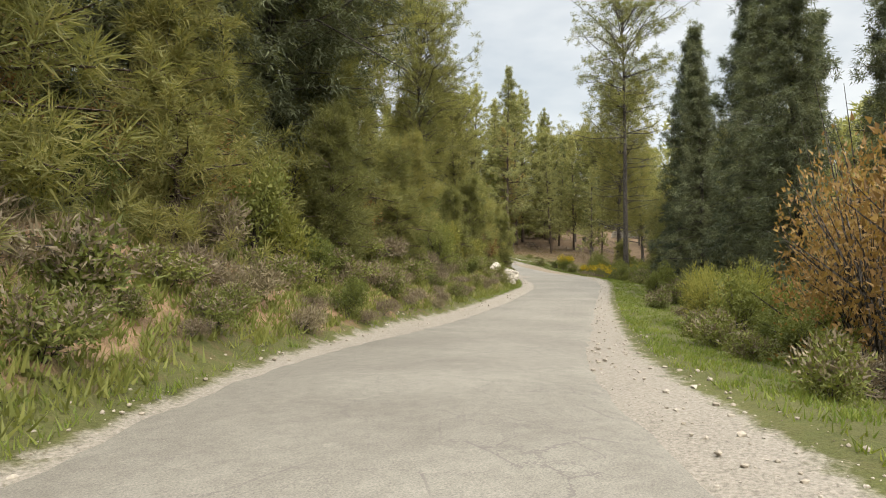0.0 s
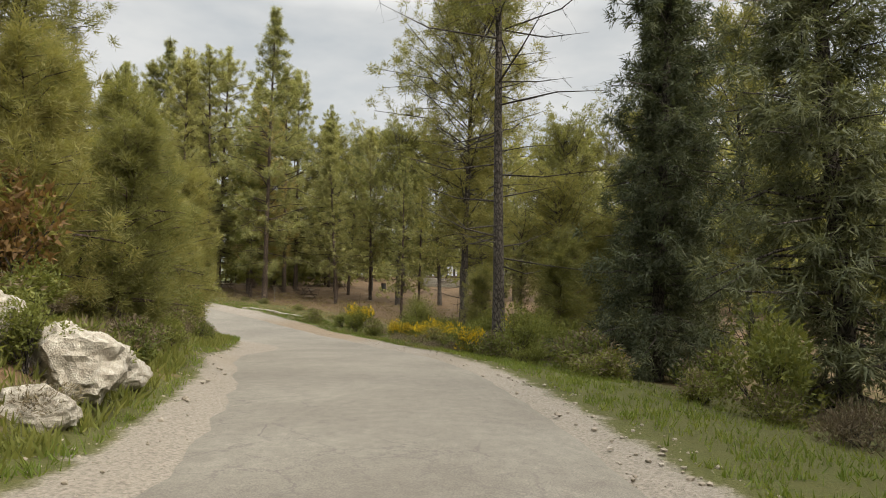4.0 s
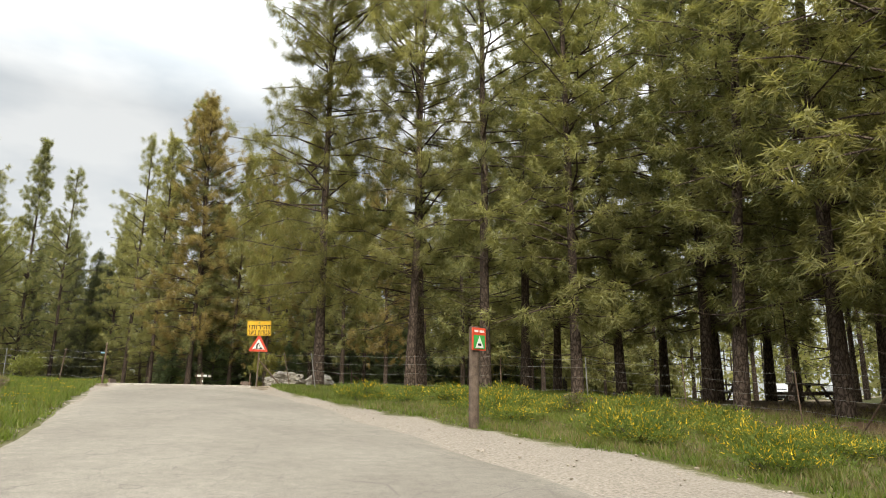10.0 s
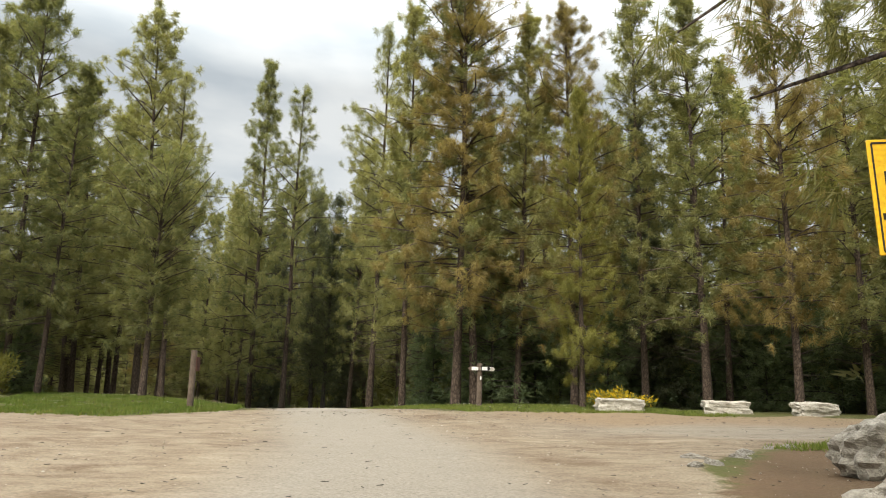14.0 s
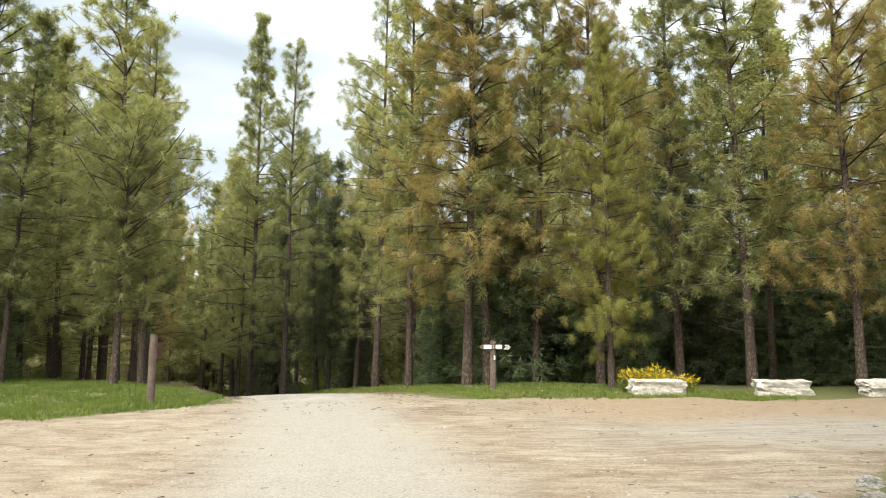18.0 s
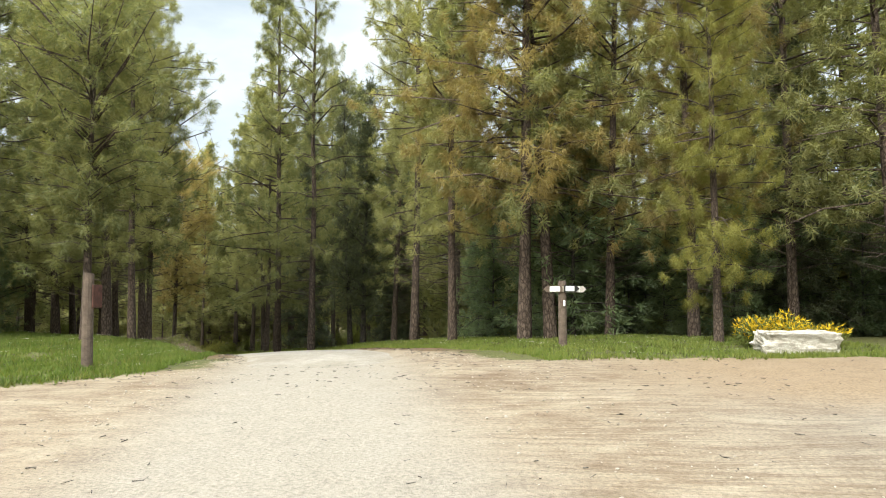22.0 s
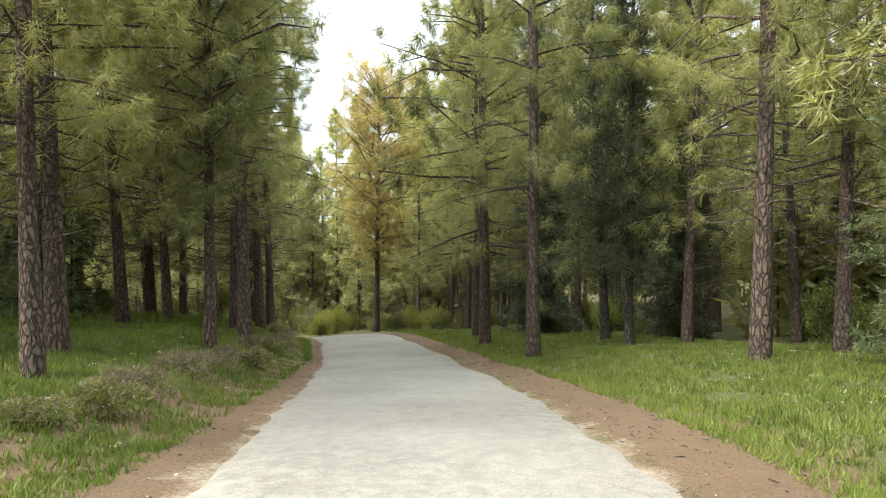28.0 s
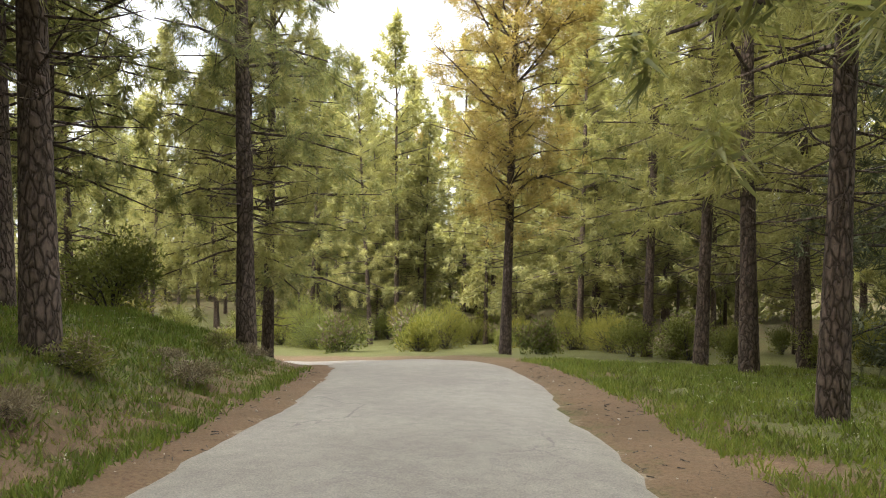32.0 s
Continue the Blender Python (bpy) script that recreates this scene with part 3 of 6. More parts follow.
def mops(c, axis, nb, blade, spread, hang, rng):
    """Tufts of needles: each a rounded mop about its shoot, the needles lying on its surface and hanging at the rim."""
    n = len(c) * nb
    c, axis = np.repeat(c, nb, 0), np.repeat(axis, nb, 0)
    size = np.repeat(rng.uniform(0.75, 1.3, n // nb), nb)[:, None]
    u = unit(unit(rng.normal(size=(n, 3))) + unit(axis) * 0.75)
    start = c + u * spread * size * rng.uniform(0.1, 1.0, (n, 1)) - unit(axis) * blade[0] * rng.uniform(-0.2, 1.1, (n, 1))
    d = unit(u * (1 - hang) + np.array((0, 0, -hang)) + rng.normal(size=(n, 3)) * 0.26)
    side = unit(np.cross(u, d) + rng.normal(size=(n, 3)) * 0.25)
    w = side * (blade[1] * 0.5 * rng.uniform(0.7, 1.4, (n, 1)))
    v = np.stack([start - w, start + w, start + d * blade[0] * size * rng.uniform(0.6, 1.2, (n, 1))], 1).reshape(-1, 3)
    return v, np.arange(3 * n).reshape(-1, 3)


def pine_meshes(kind, seed, h=22.0, r0=0.185, base=0.35, rad=2.6, whorl=0.62, per=5, clumps=4, nb=15, blade=(0.30, 0.040), spread=0.16, hang=0.42, mat=None, bark=None, shape=0.9, droop=0.0, bare=10, barelen=(0.5, 1.6), sparse=0.12):
    """A conifer's trunk with its limbs, and its crown of needle tufts along the limbs and their side shoots."""
    rng = np.random.default_rng(seed)
    p, r = trunk_paths(h, r0, rng)
    zz = np.linspace(0, 1, 9) * h

    def axis(z):
        return np.stack([np.interp(z, zz, p[:, 0]), np.interp(z, zz, p[:, 1]), z], -1)

    paths, tuft, out = [], [], []
    z = base * h
    lobes = rng.uniform(0, 6.28, 3)
    while z < h - 0.3:
        f = (z - base * h) / (h - base * h)
        prof = (1 - f) ** shape * (0.55 + 0.45 * min(1, f * 5 + 0.35)) if kind != "dome" else math.sqrt(max(0.02, 1 - (1.6 * f - 0.6) ** 2)) if f > 0.38 else 0.55 + f
        a0 = rng.uniform(0, 6.28)
        for k in range(per):
            a = a0 + k * 6.283 / per + rng.normal() * 0.3
            if rng.uniform() < sparse:
                continue
            lobe = 1 + 0.22 * math.sin(a + lobes[0] + 9 * f) + 0.12 * math.sin(2 * a + lobes[1] - 14 * f)
            ln = max(0.3, rad * prof * lobe * rng.uniform(0.62, 1.12))
            rise = (-0.10 + 0.95 * f - droop) + rng.normal() * (0.30 if kind == "dome" else 0.14) + (0.3 if kind == "dome" else 0)
            o = axis(np.array([z + rng.uniform(-0.5, 0.5) * whorl]))[0]
            dr = np.array((math.cos(a), math.sin(a), rise))
            across = np.array((-math.sin(a), math.cos(a), 0))
            bend = rng.normal(size=3) * (0.08, 0.08, 0.05) * ln
            q = [o, o + dr * ln * 0.5 + (0, 0, 0.05 * ln) + bend, o + dr * ln - (0, 0, 0.03 * ln)]
            rb = min(0.05, 0.012 + 0.014 * ln)
            paths.append([(q[0], rb), (q[1], rb * 0.7), (q[2], rb * 0.3)])
            nc = max(2, int(round(clumps * (0.35 + 0.65 * ln / rad))))
            for j, t in enumerate(np.linspace(0.30, 1.0, nc) + rng.normal(size=nc) * 0.04):
                c = q[0] + (q[1] - q[0]) * min(1, 2 * t) + (q[2] - q[1]) * max(0, 2 * t - 1)
                reach = 0 if j == nc - 1 else (0.16 + 0.16 * rng.uniform()) * ln * (1.25 - t) * (1 if j % 2 else -1)
                e = c + across * reach + rng.normal(size=3) * (0.16, 0.16, 0.34) * (1.6 if kind == "dome" else 1.0)
                if abs(reach) > 0.35:
                    paths.append([(c, 0.011), ((c + e) / 2 + (0, 0, 0.03), 0.009), (e, 0.005)])
                tuft.append(e)
                out.append((dr[0] * 0.5 + across[0] * np.sign(reach) * 0.25, dr[1] * 0.5 + across[1] * np.sign(reach) * 0.25, 0.75))
        z += whorl * rng.uniform(0.75, 1.25)
    for k in range(bare):
        z = rng.uniform(0.25 if barelen[1] > 3 else 0.4, 1.0) * base * h
        a, ln = rng.uniform(0, 6.28), rng.uniform(*barelen)
        o = axis(np.array([z]))[0]
        up = rng.uniform(-0.2, 0.35)
        e = o + np.array((math.cos(a), math.sin(a), up)) * ln
        mid = (o + e) / 2 + rng.normal(size=3) * 0.05 * ln - (0, 0, 0.05 * ln)
        paths.append([(o, 0.014 + 0.008 * ln), (mid, 0.010 + 0.005 * ln), (e, 0.005)])
        for j in range(int(ln * 2)):
            w = mid + (e - mid) * rng.uniform(-0.3, 1)
            paths.append([(w, 0.008), (w + rng.normal(size=3) * 0.22, 0.005), (w + rng.normal(size=3) * 0.42, 0.002)])
    top = axis(np.array([h]))[0]
    for k in range(7):
        tuft.append(top + rng.normal(size=3) * (0.10, 0.10, 0.35) - (0, 0, 0.35))
        out.append((0, 0, 1.0))
    tv, tf = tubes([list(zip(p, r))], 10)
    bv, bf = tubes(paths, 3)
    trunk = np_mesh("trunk", np.concatenate([tv, bv]), np.concatenate([tf, bf + len(tv)]), (bark or M_BARK,), smooth_=True)
    v, fc = mops(np.array(tuft), np.array(out), nb, blade, spread, hang, rng)
    crown = np_mesh("crown", v, fc, (mat or M_NEEDLE,))
    return trunk, crown


FAR = dict(clumps=9, nb=84, blade=(0.29, 0.036), spread=0.17)
NEAR = dict(clumps=9, nb=140, blade=(0.31, 0.015), spread=0.15, hang=0.5)
BACK = dict(clumps=6, nb=32, blade=(0.44, 0.11), spread=0.24, whorl=0.95)
TREES = {
    "pine_a": ("pine_tree", "tall straight pine with green needle tufts and scaly brown bark", dict(kind="cone", seed=1, h=23, base=0.15, rad=4.4, shape=0.8, whorl=0.86, **FAR)),
    "pine_b": ("pine_tree", "tall straight pine with green needle tufts and scaly brown bark", dict(kind="cone", seed=2, h=23, base=0.17, rad=4.3, shape=0.6, whorl=0.90, **FAR)),
    "pine_c": ("pine_tree", "pine with a high crown on a long bare brown trunk", dict(kind="cone", seed=3, h=23, base=0.24, rad=3.5, whorl=0.94, bare=30, shape=0.55, sparse=0.28, **NEAR)),
    "pine_f": ("pine_tree", "pine with a high crown on a long bare brown trunk", dict(kind="cone", seed=13, h=23, base=0.22, rad=3.8, whorl=0.88, bare=22, shape=0.62, sparse=0.2, **FAR)),
    "pine_y": ("pine_tree", "tall pine with yellowing needle tufts and brown bark", dict(kind="cone", seed=4, h=23, base=0.20, rad=3.9, mat=M_NEEDLE_Y, whorl=0.84, shape=0.5, clumps=9, nb=110, blade=(0.31, 0.020), spread=0.16, hang=0.5)),
    "pine_w": ("pine_tree", "broad-crowned pine with yellowing needles at the bend", dict(kind="dome", seed=44, h=19, base=0.30, rad=3.6, r0=0.2, mat=M_NEEDLE_Y, whorl=0.62, per=6, clumps=9, nb=60, blade=(0.34, 0.034), spread=0.20, hang=0.3, bare=16, sparse=0.15)),
    "pine_l": ("pine_tree", "pine clothed low down with long drooping pale needle tufts", dict(kind="cone", seed=5, h=21, base=0.15, rad=3.3, whorl=0.8, clumps=8, nb=140, blade=(0.34, 0.014), spread=0.15, hang=0.55, droop=0.10, mat=M_LIGHT, shape=0.6)),
    "pine_n": ("pine_tree", "pine with drooping boughs of long needles beside the fence", dict(kind="cone", seed=5, h=21, base=0.20, rad=3.7, whorl=0.74, per=7, clumps=11, nb=130, blade=(0.32, 0.013), spread=0.15, hang=0.55, droop=0.14, shape=0.5, mat=M_ALEPPO)),
    "aleppo": ("aleppo_pine", "broad irregular pine with bare dead lower limbs", dict(kind="dome", seed=6, h=21, base=0.26, rad=4.6, r0=0.25, whorl=0.66, per=6, clumps=11, nb=40, blade=(0.32, 0.070), spread=0.34, hang=0.15, mat=M_ALEPPO, bark=M_BARK_D, bare=40, sparse=0.15)),
    "aleppo_n": ("aleppo_pine", "broad irregular pine with bare dead lower limbs", dict(kind="dome", seed=16, h=21, base=0.30, rad=4.8, r0=0.25, whorl=0.58, per=7, clumps=13, nb=64, blade=(0.26, 0.040), spread=0.34, hang=0.15, mat=M_ALEPPO, bark=M_BARK_D, bare=34, barelen=(0.8, 2.6), sparse=0.2)),
    "aleppo_b": ("aleppo_pine", "tall grey-barked pine with long dead limbs under a high crown", dict(kind="dome", seed=36, h=24, base=0.60, rad=4.6, r0=0.21, whorl=0.60, per=6, clumps=12, nb=60, blade=(0.26, 0.036), spread=0.32, hang=0.15, mat=M_ALEPPO, bark=M_BARK_D, bare=40, barelen=(1.8, 4.6), sparse=0.3)),
    "aleppo_d": ("aleppo_pine", "dark shaggy pine with low hanging boughs over the bank", dict(kind="dome", seed=26, h=20, base=0.10, rad=4.6, r0=0.22, whorl=0.54, per=7, clumps=13, nb=60, blade=(0.32, 0.040), spread=0.34, hang=0.45, droop=0.15, mat=M_NEEDLE_D, bark=M_BARK_D, bare=10)),
    "back_a": ("pine_tree", "pine standing deep in the wood", dict(kind="cone", seed=17, h=23, base=0.15, rad=4.0, shape=0.65, bare=4, **BACK)),
    "back_b": ("pine_tree", "pine standing deep in the wood", dict(kind="cone", seed=18, h=23, base=0.18, rad=3.9, shape=0.6, sparse=0.2, bare=6, **BACK)),
    "back_h": ("pine_tree", "pine with an airy high crown standing deep in the wood", dict(kind="cone", seed=19, h=23, base=0.30, rad=3.3, shape=0.55, bare=16, sparse=0.4, **BACK)),
    "cypress": ("cypress_tree", "dark blue-green cypress tree dense down to the ground", dict(kind="cone", seed=7, h=19, base=0.03, rad=2.45, r0=0.2, whorl=0.50, per=8, clumps=7, nb=72, blade=(0.24, 0.038), spread=0.24, hang=0.40, mat=M_NEEDLE_D, bark=M_BARK_D, shape=0.75, droop=0.15, bare=0, sparse=0.12)),
    "column": ("column_cypress", "narrow columnar dark cypress tree", dict(kind="cone", seed=8, h=17, base=0.14, rad=1.5, r0=0.16, whorl=0.40, per=6, clumps=4, nb=28, blade=(0.28, 0.055), spread=0.26, hang=0.0, mat=M_NEEDLE_D, bark=M_BARK_D, shape=0.45, droop=-0.5, bare=0)),
    "under": ("young_cypress", "bushy dark green young tree in the shade of the wood", dict(kind="cone", seed=29, h=8.0, base=0.04, rad=2.3, r0=0.08, whorl=0.45, per=6, clumps=6, nb=40, blade=(0.26, 0.050), spread=0.22, hang=0.3, mat=M_SHADE, bark=M_BARK_D, shape=0.5, bare=0, sparse=0.25)),
    "young": ("young_pine", "young green pine bushy to the ground", dict(kind="cone", seed=9, h=6.0, base=0.05, rad=1.9, r0=0.06, whorl=0.36, per=6, clumps=8, nb=80, blade=(0.25, 0.020), spread=0.18, hang=0.1, mat=M_ALEPPO, shape=0.6, bare=0, sparse=0.2)),
    "sapling": ("young_pine", "bushy green pine with a rounded crown", dict(kind="dome", seed=10, h=13.0, base=0.30, rad=2.6, r0=0.15, whorl=0.55, per=6, clumps=7, nb=80, blade=(0.30, 0.024), spread=0.15, shape=0.6, bare=8)),
}
PROTO = {}


def tree(key, x, y, h, rot=None, wide=None):
    name, label, spec = TREES[key]
    rot = rot if rot is not None else (x * 37.7 + y * 91.3) % 360
    k = h / spec["h"]
    wide = wide or 1.0 if name in ("cypress_tree", "column_cypress") else wide or 0.92 + (x * 13.7 + y * 7.1) % 1 * 0.24
    m = pose(x, y, gz(x, y) - 0.05, 0, 0, rot) @ Matrix.Diagonal((k * wide, k * wide, k, 1))
    if key in PROTO:
        ob = copy_thing(PROTO[key], Matrix.Identity(4))
    else:
        ob = PROTO[key] = empty(name, m, label, "tree", "trees of the forest")
        tm, cm = pine_meshes(**spec)
        part("trunk", tm, None, ob)
        part("crown", cm, None, ob)
    ob.matrix_basis = m
    spots.append((x, y))
    return ob


spots = []
# beyond the crossing, on both sides of the road
for key, x, y, h in (
    ("pine_c", -14.3, 31.6, 17), ("sapling", -17.0, 37.6, 13.5), ("pine_c", -19.5, 41.5, 23), ("pine_c", -11.6, 45.4, 24), ("pine_c", -5.2, 41.9, 26),
    ("pine_a", -15.5, 50.9, 28.5), ("pine_w", -31.6, 68.4, 19), ("pine_f", -7.7, 50.3, 21), ("pine_c", -25.5, 49.0, 24), ("pine_f", -28.8, 49.6, 23), ("pine_c", -30.4, 55.4, 24),
    ("pine_c", -17.9, 55.4, 22), ("pine_f", -20.9, 63.0, 22), ("pine_f", -22.9, 65.5, 23), ("pine_f", -26.9, 71.3, 23), ("column", -10.8, 51.6, 18), ("column", -9.6, 50.0, 17),
    ("pine_f", -25.4, 47.2, 22), ("pine_f", -3.4, 45.5, 23), ("cypress", -8.8, 57.5, 18), ("pine_c", -23.2, 45.0, 22), ("pine_f", -26.6, 44.9, 22), ("cypress", -16.2, 60.8, 20), ("pine_a", -33.5, 52.0, 23), ("pine_b", -30.0, 47.0, 22), ("pine_a", -36.5, 60.5, 24), ("pine_a", -34.0, 58.0, 22)):
    tree(key, x, y, h)
for key, x, y, h in (
    ("pine_l", 5.7, 27.9, 15), ("pine_y", 0.2, 32.4, 26), ("pine_f", 1.2, 33.0, 26), ("pine_f", -2.7, 35.8, 23), ("pine_f", 3.4, 33.5, 21),
    ("pine_y", 6.2, 32.5, 22), ("pine_f", 10.2, 34.0, 24), ("pine_y", 15.5, 28.6, 22), ("pine_f", 12.5, 31.5, 23), ("cypress", 12.0, 38.0, 18),
    ("pine_b", -16.4, 33.4, 22), ("pine_f", -18.6, 28.5, 16), ("sapling", -13.4, 27.4, 11), ("pine_b", -23.0, 33.0, 23),
    ("pine_f", -21.0, 25.5, 16.5), ("pine_b", -28.0, 29.0, 20), ("pine_f", 19.5, 30.0, 22), ("pine_b", 24.0, 31.0, 22)):
    tree(key, x, y, h)
# along the fence and in the picnic wood
for key, x, y, h in (
    ("pine_n", 4.9, 1.9, 21), ("pine_c", 8.4, 0.6, 22), ("pine_c", 10.2, -3.0, 22), ("pine_b", 17.8, -6.1, 23), ("pine_a", 12.6, -5.5, 21),
    ("pine_b", 14.8, -16.8, 21), ("pine_l", 19.2, -21.5, 16), ("pine_l", 15.3, -24.6, 15), ("pine_y", 18.2, -24.3, 18), ("pine_a", 13.4, -27.5, 23),
    ("pine_f", 22.0, -12.1, 22), ("pine_b", 26.1, -21.3, 22), ("pine_b", 31.1, -19.6, 23), ("pine_f", 20.5, -31.0, 17), ("pine_f", 16.9, -32.9, 14),
    ("pine_f", 9.1, -42.9, 12), ("pine_f", 10.6, -43.7, 12), ("aleppo", 21.1, -37.3, 16), ("pine_f", 24.0, -33.0, 17), ("pine_f", 28.6, -28.0, 17),
    ("aleppo", 32.1, -24.5, 17), ("aleppo", 23.5, -40.8, 15), ("aleppo", 38.4, -26.0, 18), ("aleppo", 12.8, -48.4, 13), ("aleppo", 13.8, -53.7, 13),
    ("pine_f", 17.5, -1.2, 22), ("pine_a", 21.5, 1.0, 23), ("pine_f", 15.0, -10.5, 22), ("pine_a", 13.6, 0.3, 22), ("pine_b", 16.4, 2.4, 21), ("pine_a", 19.6, -4.6, 23), ("pine_b", 24.5, -2.5, 22), ("pine_b", 9.6, 2.6, 22), ("pine_a", 16.6, -12.6, 22), ("pine_b", 18.0, -17.6, 22), ("pine_b", 21.5, -16.0, 23)):
    tree(key, x, y, h * (1.16 if h > 20 and y < -12 else 1.05), None, 1.12)
# along the first bend
for key, x, y, h in (("aleppo_b", -12.4, -56.5, 25), ("aleppo_n", -4.4, -52.3, 19), ("young", -8.5, -54.5, 4), ("aleppo", 3.0, -57.0, 13), ("aleppo", -2.0, -57.0, 9), ("sapling", 2.0, -54.0, 8), ("young", -6.5, -58.0, 6), ("young", -3.0, -60.0, 7), ("young", 0.5, -59.0, 7), ("young", 4.5, -60.0, 8), ("young", -9.5, -58.5, 4.5), ("aleppo", 7.0, -55.0, 10), ("aleppo", -3.0, -62.0, 12), ("aleppo", -12.0, -66.0, 13)):
    tree(key, x, y, h)
for s, d, h in ((96.5, 9.5, 20), (90, 9.6, 19), (84, 10, 20), (79, 10.4, 19), (73, 11, 19), (67, 12, 17), (100, 13, 18), (88, 15, 19), (76, 17, 18)):
    tree("cypress", *at_sd(s, d), h)
for key, s, d, h in (("aleppo_d", 62, -9, 20), ("aleppo_d", 55, -8.6, 19), ("aleppo_d", 47, -9, 20), ("aleppo_n", 68, -9.5, 19), ("aleppo_n", 41, -10.5, 21), ("aleppo_n", 73, -10, 18), ("aleppo_n", 83, -9.5, 15), ("aleppo", 30, -11, 20),
                     ("aleppo_n", 97, -8.2, 12), ("aleppo", 58, -15, 22), ("aleppo", 46, -16, 22), ("aleppo", 68, -15, 20), ("aleppo", 36, -16, 21), ("aleppo", 80, -15, 18), ("aleppo", 93, -11, 13),
                     ("aleppo", 55, -21, 22), ("aleppo", 70, -21, 21), ("aleppo", 40, -22, 22), ("aleppo", 22, -13, 20), ("aleppo", 88, -20, 18), ("aleppo", 103, -13, 11)):
    tree(key, *at_sd(s, d), h)
# young pines on the bank
for s, d, h in ((38, -5.6, 5), (42.5, -7.4, 7), (46, -5.4, 4.5), (49, -7, 7.5), (53, -6.2, 6), (57, -7.6, 7), (60.5, -6, 5), (64, -7.2, 6.5), (69, -6.4, 5), (74, -7.4, 6), (79, -6, 4.5), (85, -6.4, 5.5),
                (103, -6.2, 7.5), (106, -5.4, 6), (108, -6.6, 7.5), (110.5, -5.8, 5.5), (90, -5.8, 4.6), (92, -4.9, 4.2), (94, -6.6, 5.5), (96, -5.2, 4.8), (98, -5.6, 4.2), (100, -5.0, 4.0), (101, -7.2, 5), (105, -6.4, 3.6), (34, -7, 6), (29, -6, 6)):
    tree("young", *at_sd(s, d), h)

# the stands of trees behind
rng = np.random.default_rng(11)


def stand(x0, x1, y0, y1, gap, keys, h, accept):
    for x in np.arange(x0, x1, gap):
        for y in np.arange(y0, y1, gap):
            px, py = x + rng.uniform(-0.4, 0.4) * gap, y + rng.uniform(-0.4, 0.4) * gap
            s, d, _ = locate([px], [py])
            u = min(1, max(0, ((px + 18) * -26 + (py - 50) * 34) / 1832))
            if math.hypot(px + 18 + 26 * u, py - 50 - 34 * u) < 4.5:
                continue
            if accept(px, py, s[0], d[0]) and all((px - q[0]) ** 2 + (py - q[1]) ** 2 > (0.62 * gap) ** 2 for q in spots):
                key = keys[rng.integers(len(keys))]
                tree("pine_f" if key[:4] == "back" and abs(d[0]) < 16 else key, px, py, h * rng.uniform(0.85, 1.12))


stand(14, 74, -19, 20, 5.4, ("back_h", "back_h", "pine_b", "back_h"), 23, lambda x, y, s, d: 13.5 < d < 48 and not (5 < y < 22 and x < 40))
stand(-44, 56, 27, 100, 5.6, ("back_a", "back_b", "back_h", "back_b"), 23, lambda x, y, s, d: d > 8 and s > 178 and d < (62 if y < 58 and x > 0 else 36))
stand(-95, -6, 24, 120, 5.2, ("back_h", "back_h", "back_b", "back_h"), 22, lambda x, y, s, d: abs(d) > 7.5 and s > 190 and (d < 0 or s > 225) and not (x > -24 and y < 34) and abs(d) < 33)


